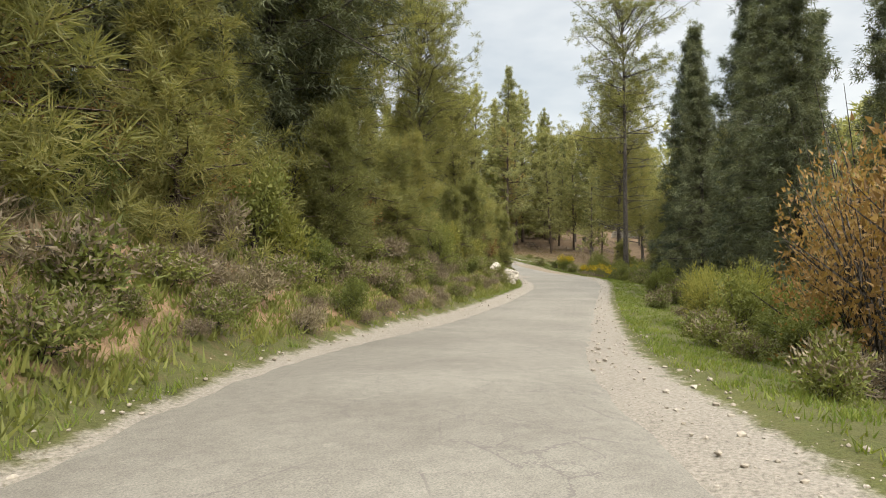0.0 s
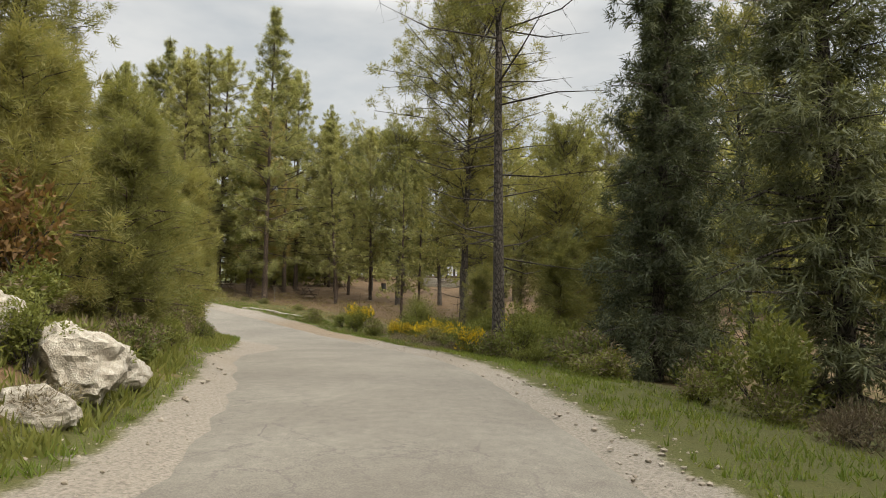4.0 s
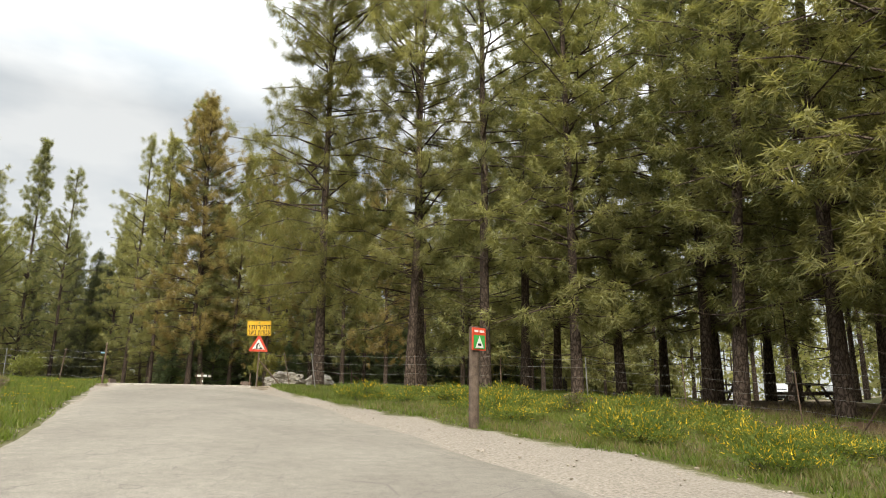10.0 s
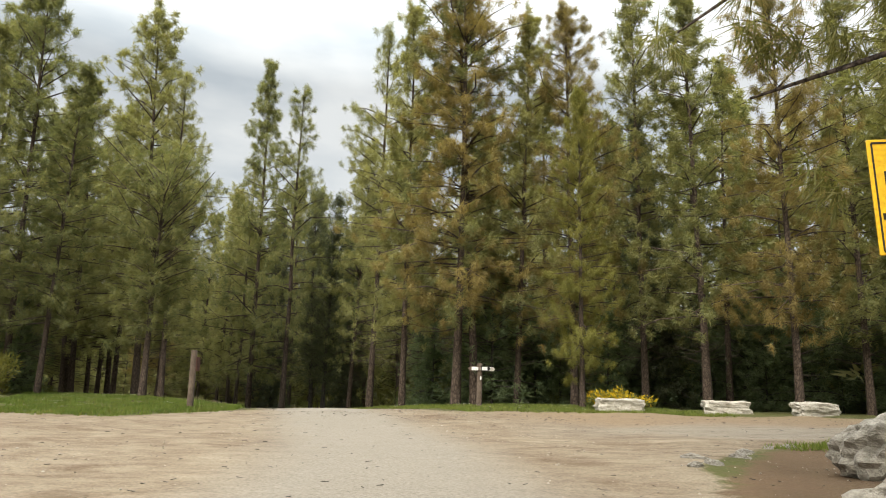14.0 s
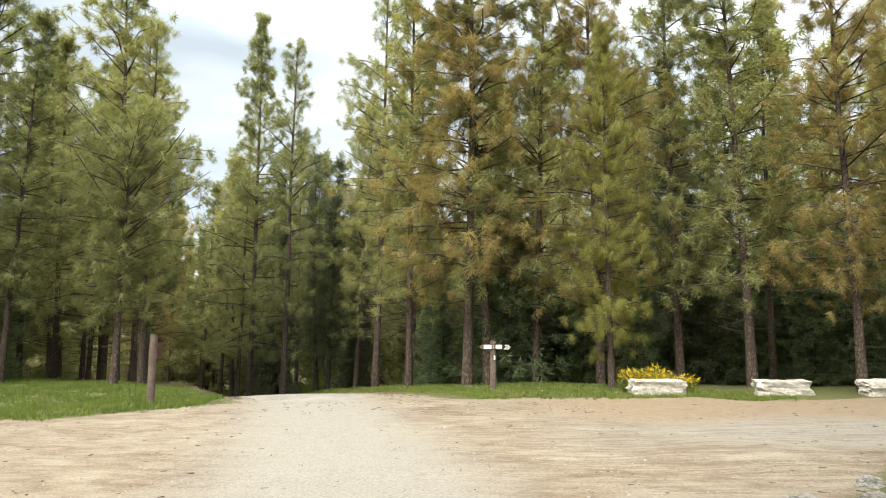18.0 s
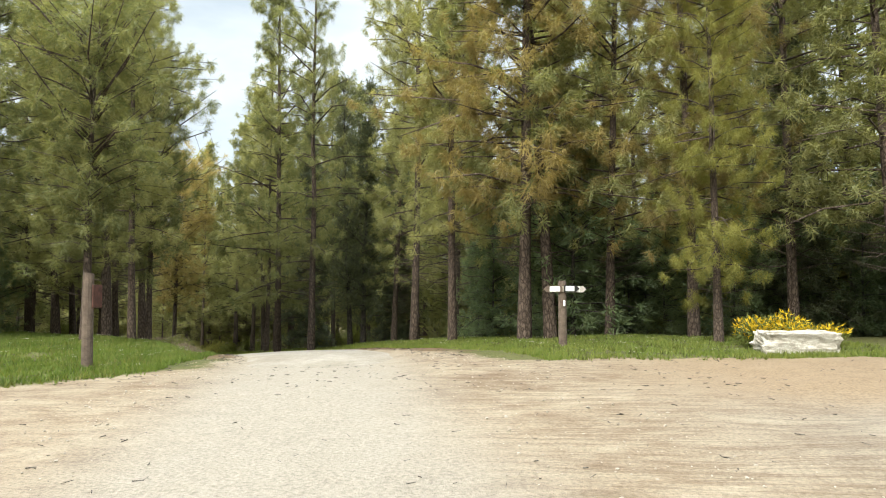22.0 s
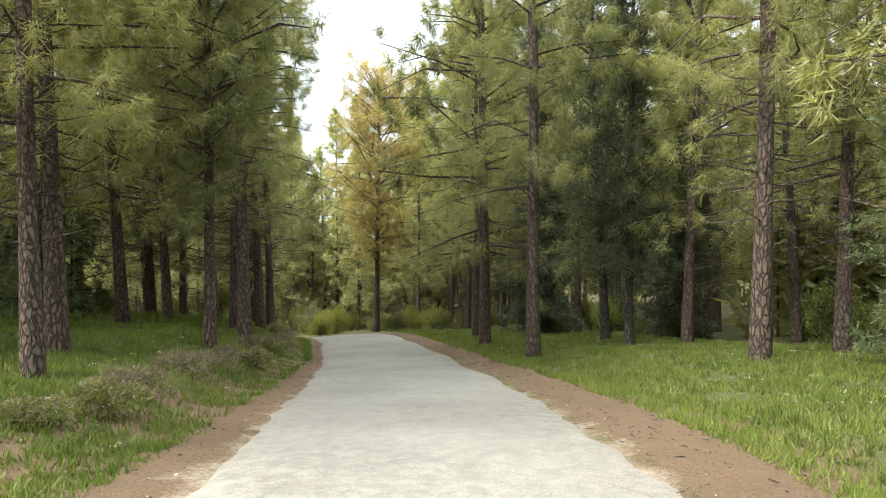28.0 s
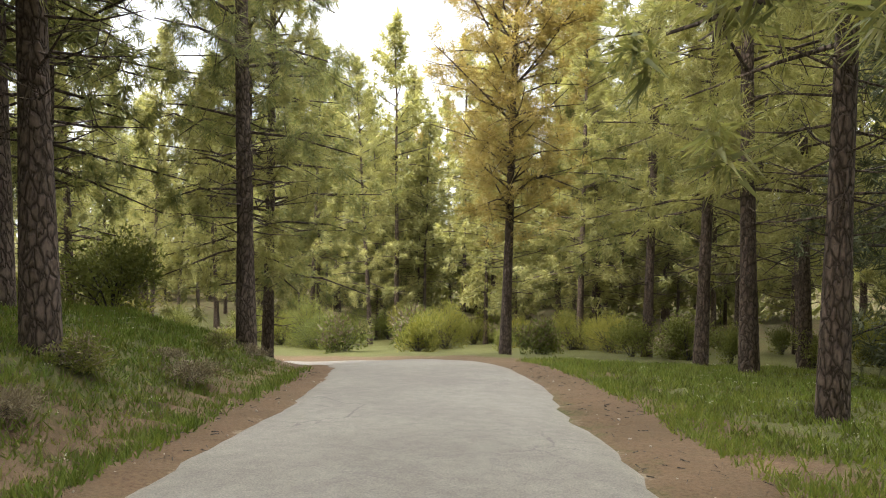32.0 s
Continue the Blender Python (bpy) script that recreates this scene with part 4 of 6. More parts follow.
def far_woods():
    """The woods further off, too many to tell apart: trunks and crowns in one mesh."""
    g = np.random.default_rng(21)
    paths, pts, hs = [], [], []
    tries = 0
    while len(pts) < 640 and tries < 12000:
        tries += 1
        x, y = g.uniform(-150, 130), g.uniform(-150, 165)
        s, d, _ = locate([x], [y])
        r = abs(d[0])
        if r < 31 or (s[0] < 150 and r < 34) or (s[0] > 150 and r < 46 and y < 24) or (40 < x and -60 < y < -20 and r < 62) or r > 100:
            continue
        if 3 < y < 21 and s[0] > 140 and x < 58:
            continue
        pts.append((x, y))
        hs.append(g.uniform(13, 21))
    # young growth closing the view between the trunks
    tries = 0
    while tries < 9000 and len(pts) < 1300:
        tries += 1
        k = tries % 4
        x, y = (g.uniform(36, 105), g.uniform(-85, 2)) if k == 0 else (g.uniform(-110, -10), g.uniform(55, 150)) if k == 1 else (g.uniform(-60, 40), g.uniform(-95, -45)) if k == 2 else (g.uniform(-5, 62), g.uniform(44, 92))
        s, d, _ = locate([x], [y])
        if abs(d[0]) < (30 if k == 1 else 17 if k == 3 else 38) or abs(d[0]) > 75 or (x < 62 and -60 < y < -20):
            continue
        pts.append((x, y))
        hs.append(g.uniform(4, 8))
    pts, hs = np.array(pts), np.array(hs)
    zs = ground(pts[:, 0], pts[:, 1])[0]
    for (x, y), h, z in zip(pts, hs, zs):
        paths.append([((x, y, z - 0.3), 0.01 * h), ((x, y, z + h), 0.02)])
    tv, tf = tubes(paths, 5)
    nt, ncl, per = len(pts), 46, 11
    f = g.uniform(0, 1, (nt, ncl)) ** 0.85
    rad = (1 - f) ** 0.6 * g.uniform(3.0, 4.6, (nt, 1)) * np.clip(hs[:, None] / 13, 0.6, 1) * g.uniform(0.35, 1.0, f.shape)
    a = g.uniform(0, 6.283, f.shape)
    cl = np.stack([pts[:, :1] + np.cos(a) * rad, pts[:, 1:] + np.sin(a) * rad, zs[:, None] + (0.05 + 0.93 * f) * hs[:, None]], -1).reshape(-1, 3)
    o = unit(g.normal(size=(len(cl) * per, 3)) + np.repeat(np.stack([np.cos(a), np.sin(a), np.full(a.shape, 0.5)], -1).reshape(-1, 3), per, 0) * 0.6)
    c = np.repeat(cl, per, 0) + o * g.uniform(0.1, 0.75, (len(o), 1)) * (1, 1, 0.7)
    dirs = unit(o + g.normal(size=o.shape) * 0.4)
    bv, bf = blades(c, dirs, g.uniform(0.6, 1.1, len(c)), g.uniform(0.24, 0.42, len(c)), g)
    tq = np.concatenate([tf[:, [0, 1, 2]], tf[:, [0, 2, 3]]])
    me = np_mesh("far_woods", np.concatenate([tv, bv]), np.concatenate([tq, bf + len(tv)]), (M_BARK_D, M_NEEDLE), np.r_[np.zeros(len(tq)), np.ones(len(bf))])
    tagged(new("far_woods", me), "dense green pine woods in the distance", "woods", kind="stuff")


far_woods()
for k in range(26):
    g = np.random.default_rng(500 + k)
    x, y = g.uniform(-62, -30), g.uniform(78, 100)
    tree(("back_a", "back_b")[k % 2], x, y, g.uniform(13, 18))
# young dark trees under the pines
for k in range(90):
    g = np.random.default_rng(300 + k)
    if k < 56:
        x, y = g.uniform(-7, 32), g.uniform(33.5, 45)
    else:
        x, y = g.uniform(-46, -17), g.uniform(26, 46)
    if abs(locate([x], [y])[1][0]) > 9:
        tree("under", x, y, g.uniform(3.5, 8.5))


# ---------------------------------------------------------------- shrubs, grass, stones
def shrub_meshes(seed, r, h, n, leaf, mat, lumps=9, up=0.5, extra=None):
    """A shrub's stems, and leaves gathered in uneven lumps at their ends."""
    g = np.random.default_rng(seed)
    a = g.uniform(0, 6.283, lumps)
    q = np.sqrt(g.uniform(0.02, 1, lumps)) * r * 0.75
    tips = np.stack([np.cos(a) * q, np.sin(a) * q, h * (1 - 0.45 * (q / r) ** 2) * g.uniform(0.22, 0.95, lumps)], 1)
    paths = []
    for t in tips:
        m_ = t * (0.45, 0.45, 0.5) + g.normal(size=3) * 0.05 * r
        paths.append([((0, 0, -0.1), 0.018 * h), (m_, 0.011 * h), (t, 0.004 * h)])
        for _ in range(3):
            e = t + g.normal(size=3) * (0.3 * r, 0.3 * r, 0.2 * h)
            paths.append([(m_, 0.008 * h), ((m_ + e) / 2, 0.006 * h), (e, 0.002 * h)])
    tv, tf = tubes(paths, 3)
    k = g.integers(0, lumps, n)
    off = unit(g.normal(size=(n, 3))) * (g.uniform(0, 1, (n, 1)) ** 0.45) * (0.48 * r, 0.48 * r, 0.34 * h)
    c = tips[k] + off
    c[:, 2] = np.maximum(c[:, 2], 0.03)
    dirs = unit(off / (r, r, h) + g.normal(size=(n, 3)) * 0.28 + (0, 0, up * 0.3))
    v, f = blades(c, dirs, leaf[0] * g.uniform(0.6, 1.4, n), leaf[1] * g.uniform(0.7, 1.3, n), g)
    idx = None
    mats = (mat,)
    if extra:
        mats = (mat, extra[0])
        idx = ((off[:, 2] > -0.02) & (g.uniform(0, 1, n) < extra[1])).astype(int)
    return np_mesh("stem", tv, tf, (M_BARK_D,)), np_mesh("foliage", v, f, mats, idx)


SHRUBS = {
    "green": ("shrub", "leafy green shrub beside the road", (31, 1.0, 1.5, 3000, (0.11, 0.05), M_LEAF)),
    "pale": ("shrub", "pale yellow-green shrub with upright shoots", (32, 1.0, 1.6, 2400, (0.20, 0.05), M_LIGHT, 12, 1.5)),
    "brown": ("shrub", "shrub with rusty brown leaves", (33, 1.2, 1.9, 2200, (0.13, 0.07), M_LEAF_B, 12)),
    "dry": ("low_shrub", "low dry grey-brown shrub", (34, 1.0, 0.8, 1700, (0.17, 0.028), M_DRY, 12, 1.0)),
    "mixed": ("low_shrub", "low green shrub with brownish twigs", (35, 1.1, 1.0, 2000, (0.15, 0.06), M_LEAF, 12, 0.6, (M_DRY, 0.5))),
    "broom": ("broom_bush", "broom bush covered in yellow flowers", (36, 0.9, 1.3, 2600, (0.14, 0.05), M_LEAF, 11, 1.4, (M_FLOWER, 0.55))),
    "flowers": ("flower_clump", "clump of low yellow wildflowers in green leaves", (37, 1.0, 0.6, 2600, (0.10, 0.026), M_GRASS, 18, 1.4, (M_FLOWER, 0.15))),
}
# the same, larger, with leaves of the same size
SHRUBS["green_big"] = ("shrub", "tall leafy green shrub", (51, 2.0, 2.8, 10000, (0.12, 0.052), M_LEAF, 22))
SHRUBS["pale_big"] = ("shrub", "tall pale yellow-green shrub", (52, 2.0, 2.9, 6500, (0.20, 0.045), M_LIGHT, 24, 1.2))
SHRUBS["brown_big"] = ("shrub", "tall shrub with rusty brown leaves", (53, 2.2, 3.2, 4400, (0.11, 0.065), M_LEAF_B, 36))
SPROTO = {}


def shrub(key, x, y, size, tall=1.0):
    if size > 1.25 and key + "_big" in SHRUBS:
        key, size = key + "_big", size * 0.5
    name, label, spec = SHRUBS[key]
    m = pose(x, y, gz(x, y) - 0.02, 0, 0, (x * 71.3 + y * 37.9) % 360) @ Matrix.Diagonal((size, size, size * tall, 1))
    if key in SPROTO:
        ob = copy_thing(SPROTO[key], Matrix.Identity(4))
    else:
        ob = SPROTO[key] = empty(name, m, label, "shrub", "shrubs beside the road")
        st, lv = shrub_meshes(*spec)
        part("stem", st, None, ob)
        part("foliage", lv, None, ob)
    ob.matrix_basis = m


def scatter(seed, s0, s1, d0, d1, count, keys, size, tall=(0.8, 1.3)):
    g = np.random.default_rng(seed)
    for k in range(count):
        s = s0 + (s1 - s0) * (k + g.uniform(0.1, 0.9)) / count
        x, y = at_sd(s, g.uniform(d0, d1))
        shrub(keys[g.integers(len(keys))], x, y, g.uniform(*size), g.uniform(*tall))


# the bank on the inside of the first bend
scatter(1, 24, 108, -4.7, -3.8, 84, ("mixed", "dry", "mixed", "dry", "green"), (0.32, 0.62))
scatter(16, 24, 108, -5.6, -4.7, 62, ("green", "mixed", "dry", "mixed", "dry"), (0.5, 0.9))
scatter(2, 24, 108, -7.0, -5.6, 44, ("green", "mixed", "brown", "pale", "dry", "green"), (0.8, 1.35))
scatter(3, 24, 106, -9.6, -7.2, 40, ("green", "pale", "brown", "green", "mixed"), (1.1, 1.8))
scatter(4, 30, 100, -13, -9.8, 24, ("green", "green", "pale"), (1.4, 2.2))
# the slope on the outside
scatter(5, 38, 108, 4.6, 6.4, 30, ("mixed", "green", "dry", "mixed"), (0.45, 0.85))
scatter(6, 40, 108, 6.2, 9.0, 30, ("green", "mixed", "mixed", "green"), (0.6, 1.1))
for s, d, k in ((54, 7.4, 1.7), (57, 8.4, 2.0), (51, 8.2, 2.0), (61, 9.4, 2.1), (47.5, 8.0, 1.8)):
    shrub("brown", *at_sd(s, d), k, 1.55)
for s, d, k in ((64, 6.0, 1.3), (66, 7.0, 1.5), (78, 7.4, 1.1), (72, 8, 1.3)):
    shrub("pale", *at_sd(s, d), k, 1.1)
# the outside of the second bend
scatter(7, 100, 122, 5.6, 8.0, 16, ("mixed", "green", "dry", "broom"), (0.5, 0.9))
scatter(8, 100, 118, 8, 14, 18, ("green", "broom", "mixed", "green"), (0.8, 1.3))
scatter(9, 118, 150, 7.6, 12, 12, ("mixed", "dry", "mixed"), (0.3, 0.55), (0.6, 0.9))
for x, y, k in ((3.0, -42.6, 1.15), (-5.4, -50.6, 0.9), (-2.6, -50.0, 0.8), (-6.6, -52.0, 1.0), (-9.5, -53.0, 0.8)):
    shrub("broom", x, y, k, 1.15)
# the inside of the second bend
scatter(10, 106, 156, -6.2, -4.4, 26, ("mixed", "green", "mixed", "dry"), (0.4, 0.75))
for k in range(16):
    g = np.random.default_rng(700 + k)
    shrub(("mixed", "green", "dry", "mixed")[k % 4], g.uniform(-13, -4.6), g.uniform(-8, 0.5), g.uniform(0.3, 0.6), g.uniform(0.7, 1.1))
scatter(11, 106, 144, -11, -6.2, 26, ("green", "mixed", "pale", "green"), (0.6, 1.2))
# flowers before the fence, and by the white rock
for k in range(54):
    g = np.random.default_rng(100 + k)
    x, y = at_sd(141 + k * 0.25, g.uniform(6.0, 10.2) - 0.075 * max(0, k - 29))
    shrub("flowers", x, y, g.uniform(0.5, 0.95), g.uniform(0.6, 1.05))
shrub("broom", 6.3, 25.7, 1.0, 0.75)
shrub("broom", 7.3, 25.6, 0.9, 0.65)
# the cut of the bank beyond the crossing
scatter(12, 189, 226, -4.6, -3.9, 20, ("dry", "mixed", "dry"), (0.35, 0.6), (0.6, 0.9))
scatter(13, 190, 240, 9, 16, 16, ("green", "mixed", "green"), (0.5, 1.0))
scatter(14, 190, 240, -22, -10, 16, ("green", "mixed", "pale"), (0.6, 1.2))
shrub("broom", -40.2, 82.0, 1.5, 0.8)
scatter(18, 243, 264, 6, 20, 30, ("green", "pale", "mixed", "green"), (0.9, 1.7))
scatter(17, 222, 246, -24, -6, 26, ("green", "mixed", "pale", "green"), (0.7, 1.3))
scatter(15, 226, 246, 7, 22, 24, ("green", "pale", "green", "mixed"), (0.7, 1.4))


def grass(name, seed, count, s0, s1, d0, d1, hgt, width, mat, label, lift=0.0):
    """Blades of grass in tufts over a stretch of verge."""
    g = np.random.default_rng(seed)
    s, side = g.uniform(s0, s1, count), g.uniform(0, 1, count) ** 1.25
    d = d0 + (d1 - d0) * side
    px, py = np.interp(s, CS, CL[:, 0]), np.interp(s, CS, CL[:, 1])
    tx, ty = np.interp(s, CS, CT[:, 0]), np.interp(s, CS, CT[:, 1])
    gl, gr = np.interp(s, ROAD[:, 0], ROAD[:, 3]), np.interp(s, ROAD[:, 0], ROAD[:, 4])
    d = np.where(d0 >= 0, gr + d, gl + d)
    x, y = px + ty * d, py - tx * d
    z, s2, d2, out = ground(x, y)
    gm = gravel_mask(x, y, s2, d2)
    clump = np.sin(x * 1.7 + 2 * np.sin(y * 0.9)) * np.sin(y * 1.9 + 1.3 * np.sin(x * 1.1))
    keep = (gm < 0.54 + 0.35 * g.uniform(-1, 1, count)) & (out > 0.2) & (clump > g.uniform(-1.2, 0.5, count))
    x, y, z = x[keep], y[keep], z[keep]
    n = 6
    c = np.repeat(np.stack([x, y, z + lift * g.uniform(0.4, 1.3, len(x))], 1), n, 0) + g.normal(size=(len(x) * n, 3)) * (0.06, 0.06, 0)
    dirs = unit(g.normal(size=c.shape) * (0.45, 0.45, 0.1) + (0, 0, 1))
    v, f = blades(c, dirs, hgt * g.uniform(0.45, 1.35, len(c)), width, g)
    me = np_mesh(name, v, f, (mat,))
    tagged(new(name, me), label, "grass", kind="stuff")


grass("verge_grass", 41, 6000, 30, 106, -0.1, -3.0, 0.12, 0.020, M_GRASS, "green grass along the foot of the bank")
grass("verge_grass", 42, 6500, 30, 106, 0.3, 3.2, 0.12, 0.022, M_GRASS, "green grass along the road's edge")
grass("verge_grass", 43, 11000, 106, 163, -0.1, -3.6, 0.19, 0.022, M_GRASS, "lush green grass on a low bank")
grass("verge_grass", 44, 7000, 106, 163, 0.1, 3.0, 0.13, 0.022, M_GRASS, "green grass between gravel and fence")
grass("verge_grass", 45, 44000, 170, 226, -0.7, -9.0, 0.12, 0.022, M_GRASS, "fresh green grass under pines")
grass("verge_grass", 46, 44000, 170, 228, 1.2, 11.0, 0.12, 0.022, M_GRASS, "fresh green grass under pines")
grass("bank_herbs", 49, 22000, 28, 112, -0.4, -8.0, 0.22, 0.048, M_LEAF, "low green herbs covering the bank")
grass("verge_grass", 57, 9000, 146, 163, -1.5, -14.0, 0.17, 0.022, M_GRASS, "green grass beside the cattle grid")
grass("verge_grass", 58, 8000, 146, 163, 2.5, 12.0, 0.14, 0.022, M_GRASS, "green grass under the fence")
grass("bank_herbs", 55, 9000, 106, 163, -0.2, -5.0, 0.17, 0.036, M_LEAF, "low leafy weeds on a grassy bank")
grass("bank_herbs", 56, 5000, 138, 160, 0.4, 7.0, 0.12, 0.036, M_LEAF, "low leafy weeds beside the fence")
grass("bank_herbs", 50, 9000, 174, 226, -0.9, -8.0, 0.11, 0.040, M_LEAF, "low leafy weeds among grass")
grass("bank_herbs", 51, 9000, 174, 228, 1.8, 10.0, 0.11, 0.040, M_LEAF, "low leafy weeds among grass")
grass("small_flowers", 52, 500, 182, 228, -1.0, -8.0, 0.022, 0.02, M_PETAL, "tiny white flowers in grass", 0.12)
grass("small_flowers", 53, 500, 182, 228, 2.0, 9.0, 0.022, 0.02, M_PETAL, "tiny white flowers in grass", 0.12)
grass("small_flowers", 54, 500, 148, 160, -0.4, -4.0, 0.022, 0.02, M_FLOWER, "tiny yellow flowers in grass", 0.12)
grass("dry_grass", 48, 6000, 104, 152, 0.3, 6.0, 0.15, 0.018, M_GRASS_DRY, "dry tufts among the verge grass")
grass("dry_grass", 47, 8000, 106, 150, 5.0, 18.0, 0.20, 0.020, M_GRASS_DRY, "dry straw-coloured grass in the clearing")


def stone_mesh(seed, sub=2, rough=0.25):
    """An angular boulder: a cut and dented icosphere."""
    g = np.random.default_rng(seed)
    bm = bmesh.new()
    bmesh.ops.create_icosphere(bm, subdivisions=sub, radius=1)
    cuts = [(unit(g.normal(size=3)), g.uniform(0.62, 0.9)) for _ in range(9)]
    for v in bm.verts:
        p = np.array(v.co)
        for nrm, k in cuts:
            over = p @ nrm - k
            if over > 0:
                p = p - nrm * over * 0.9
        p = p * (1 + rough * 0.35 * noise.noise(Vector(p * 2.2) + Vector((seed, 0, 0))) + rough * 0.2 * noise.noise(Vector(p * 6)) + rough * 0.12 * noise.noise(Vector(p * 15)))
        v.co = p
    return bm


M_ROCK = simple("limestone", (0.120, 0.104, 0.082), (0.330, 0.304, 0.258), 3.6, 0.9, 1.0, fine=26)
M_ROCK_W = simple("white_limestone", (0.252, 0.222, 0.178), (0.459, 0.429, 0.370), 5.0, 0.9, 1.0, fine=30)


def block_mesh(seed):
    """A rough quarried block: a dented, chipped cube."""
    bm = bmesh.new()
    bmesh.ops.create_cube(bm, size=1.8)
    bmesh.ops.bevel(bm, geom=bm.edges[:], offset=0.12, segments=1, affect="EDGES")
    bmesh.ops.subdivide_edges(bm, edges=bm.edges[:], cuts=7, use_grid_fill=True)
    for v in bm.verts:
        p = Vector(v.co)
        q = p + Vector((seed * 3.1, 0, 0))
        v.co = p * (1 + 0.18 * noise.noise(q * 1.1) + 0.12 * noise.noise(q * 3.0) + 0.06 * noise.noise(q * 9))
    return bm


def boulder(seed, x, y, sx, sy, sz, rot, mat, label, sink=0.25):
    bm = block_mesh(seed) if "block" in label else stone_mesh(seed, 4, 0.6)
    me = bpy.data.meshes.new("boulder")
    bm.to_mesh(me)
    bm.free()
    me.materials.append(mat)
    ob = new("boulder", me)
    ob.matrix_basis = pose(x, y, gz(x, y) + sz * (1 - sink) - 0.08, 0, 0, rot) @ Matrix.Diagonal((sx, sy, sz, 1))
    tagged(ob, label, "rock", "boulders")


boulder(1, 3.75, 3.0, 0.80, 0.7, 0.44, 20, M_ROCK, "big weathered grey limestone boulder beside the cattle grid")
boulder(2, 6.0, 7.2, 0.85, 0.6, 0.55, 10, M_ROCK, "grey limestone boulder lying on grass", 0.3)
boulder(3, 3.1, 1.9, 0.5, 0.35, 0.28, 60, M_ROCK, "small grey limestone boulder", 0.3)
boulder(4, 6.4, 24.3, 0.92, 0.42, 0.34, 4, M_ROCK_W, "white limestone block at the edge of the dirt", 0.2)
boulder(5, 10.6, 24.6, 0.88, 0.42, 0.33, -4, M_ROCK_W, "white limestone block at the edge of the dirt", 0.2)
boulder(6, 14.2, 24.9, 0.9, 0.45, 0.34, 6, M_ROCK_W, "white limestone block at the edge of the dirt", 0.2)
boulder(7, 10.1, 9.6, 0.6, 0.36, 0.28, -8, M_ROCK_W, "pale limestone block beside the dirt track", 0.2)
for k, (x, y) in enumerate(((3.5, 7.9), (3.75, 8.5), (4.1, 8.95), (4.55, 9.4), (5.0, 9.95), (5.4, 10.5), (5.9, 11.1), (6.6, 11.5))):
    boulder(20 + k, x + 0.2 * math.sin(k * 2.3), y + 0.15 * math.cos(k * 3.1), 0.20 + 0.05 * (k % 3), 0.15, 0.09, 50 + 37 * k, M_ROCK, "flat pale stone edging the earth beside the track", 0.4)
for k, (s_, d_, w_) in enumerate(((88, -3.7, 0.5), (86.6, -3.9, 0.75), (85.2, -3.7, 0.4), (86.2, -4.7, 0.55), (84.0, -4.1, 0.35))):
    boulder(40 + k, *at_sd(s_, d_), w_, w_ * 0.7, w_ * 0.75, 30 + 50 * k, M_ROCK_W, "pale limestone rock showing in the bank", 0.2)


M_PEB = simple("pebbles", (0.185, 0.155, 0.120), (0.300, 0.268, 0.222), 2.0, 0.9)


def pebbles():
    """Loose stones along the road's edges and on the dirt."""
    g = np.random.default_rng(77)
    bm = bmesh.new()
    bmesh.ops.create_icosphere(bm, subdivisions=1, radius=1)
    base_v = np.array([v.co[:] for v in bm.verts]) * (1, 0.8, 0.6)
    base_f = np.array([[v.index for v in f.verts] for f in bm.faces])
    bm.free()
    s = np.r_[g.uniform(40, 100, 2600), g.uniform(100, 152, 2600), g.uniform(161, 186, 1500), g.uniform(186, 225, 250)]
    gl, gr = np.interp(s, ROAD[:, 0], ROAD[:, 3]), np.interp(s, ROAD[:, 0], ROAD[:, 4])
    le, re = np.interp(s, ROAD[:, 0], ROAD[:, 1]), np.interp(s, ROAD[:, 0], ROAD[:, 2])
    u = g.uniform(0, 1, len(s))
    d = np.where(g.uniform(0, 1, len(s)) < 0.4, le - u * (np.abs(gl - le) + 0.5), re + u * (np.abs(gr - re) + 0.5))
    px, py = np.interp(s, CS, CL[:, 0]), np.interp(s, CS, CL[:, 1])
    tx, ty = np.interp(s, CS, CT[:, 0]), np.interp(s, CS, CT[:, 1])
    x, y = px + ty * d, py - tx * d
    z = ground(x, y)[0]
    r = 0.010 + np.where(s > 155, 0.018, np.where(s > 100, 0.028, 0.045)) * g.uniform(0, 1, len(s)) ** 5
    a = g.uniform(0, 6.283, len(s))
    bv = base_v[None] * g.uniform(0.7, 1.3, (len(s), len(base_v), 1)) * r[:, None, None]
    rx = bv[..., 0] * np.cos(a)[:, None] - bv[..., 1] * np.sin(a)[:, None]
    ry = bv[..., 0] * np.sin(a)[:, None] + bv[..., 1] * np.cos(a)[:, None]
    v = np.stack([rx + x[:, None], ry + y[:, None], bv[..., 2] + (z + r * 0.3)[:, None]], -1).reshape(-1, 3)
    f = (base_f[None] + (np.arange(len(s)) * len(base_v))[:, None, None]).reshape(-1, 3)
    tagged(new("loose_stones", np_mesh("loose_stones", v, f, (M_PEB,))), "loose pale stones along the road's edge", "stones", kind="stuff")



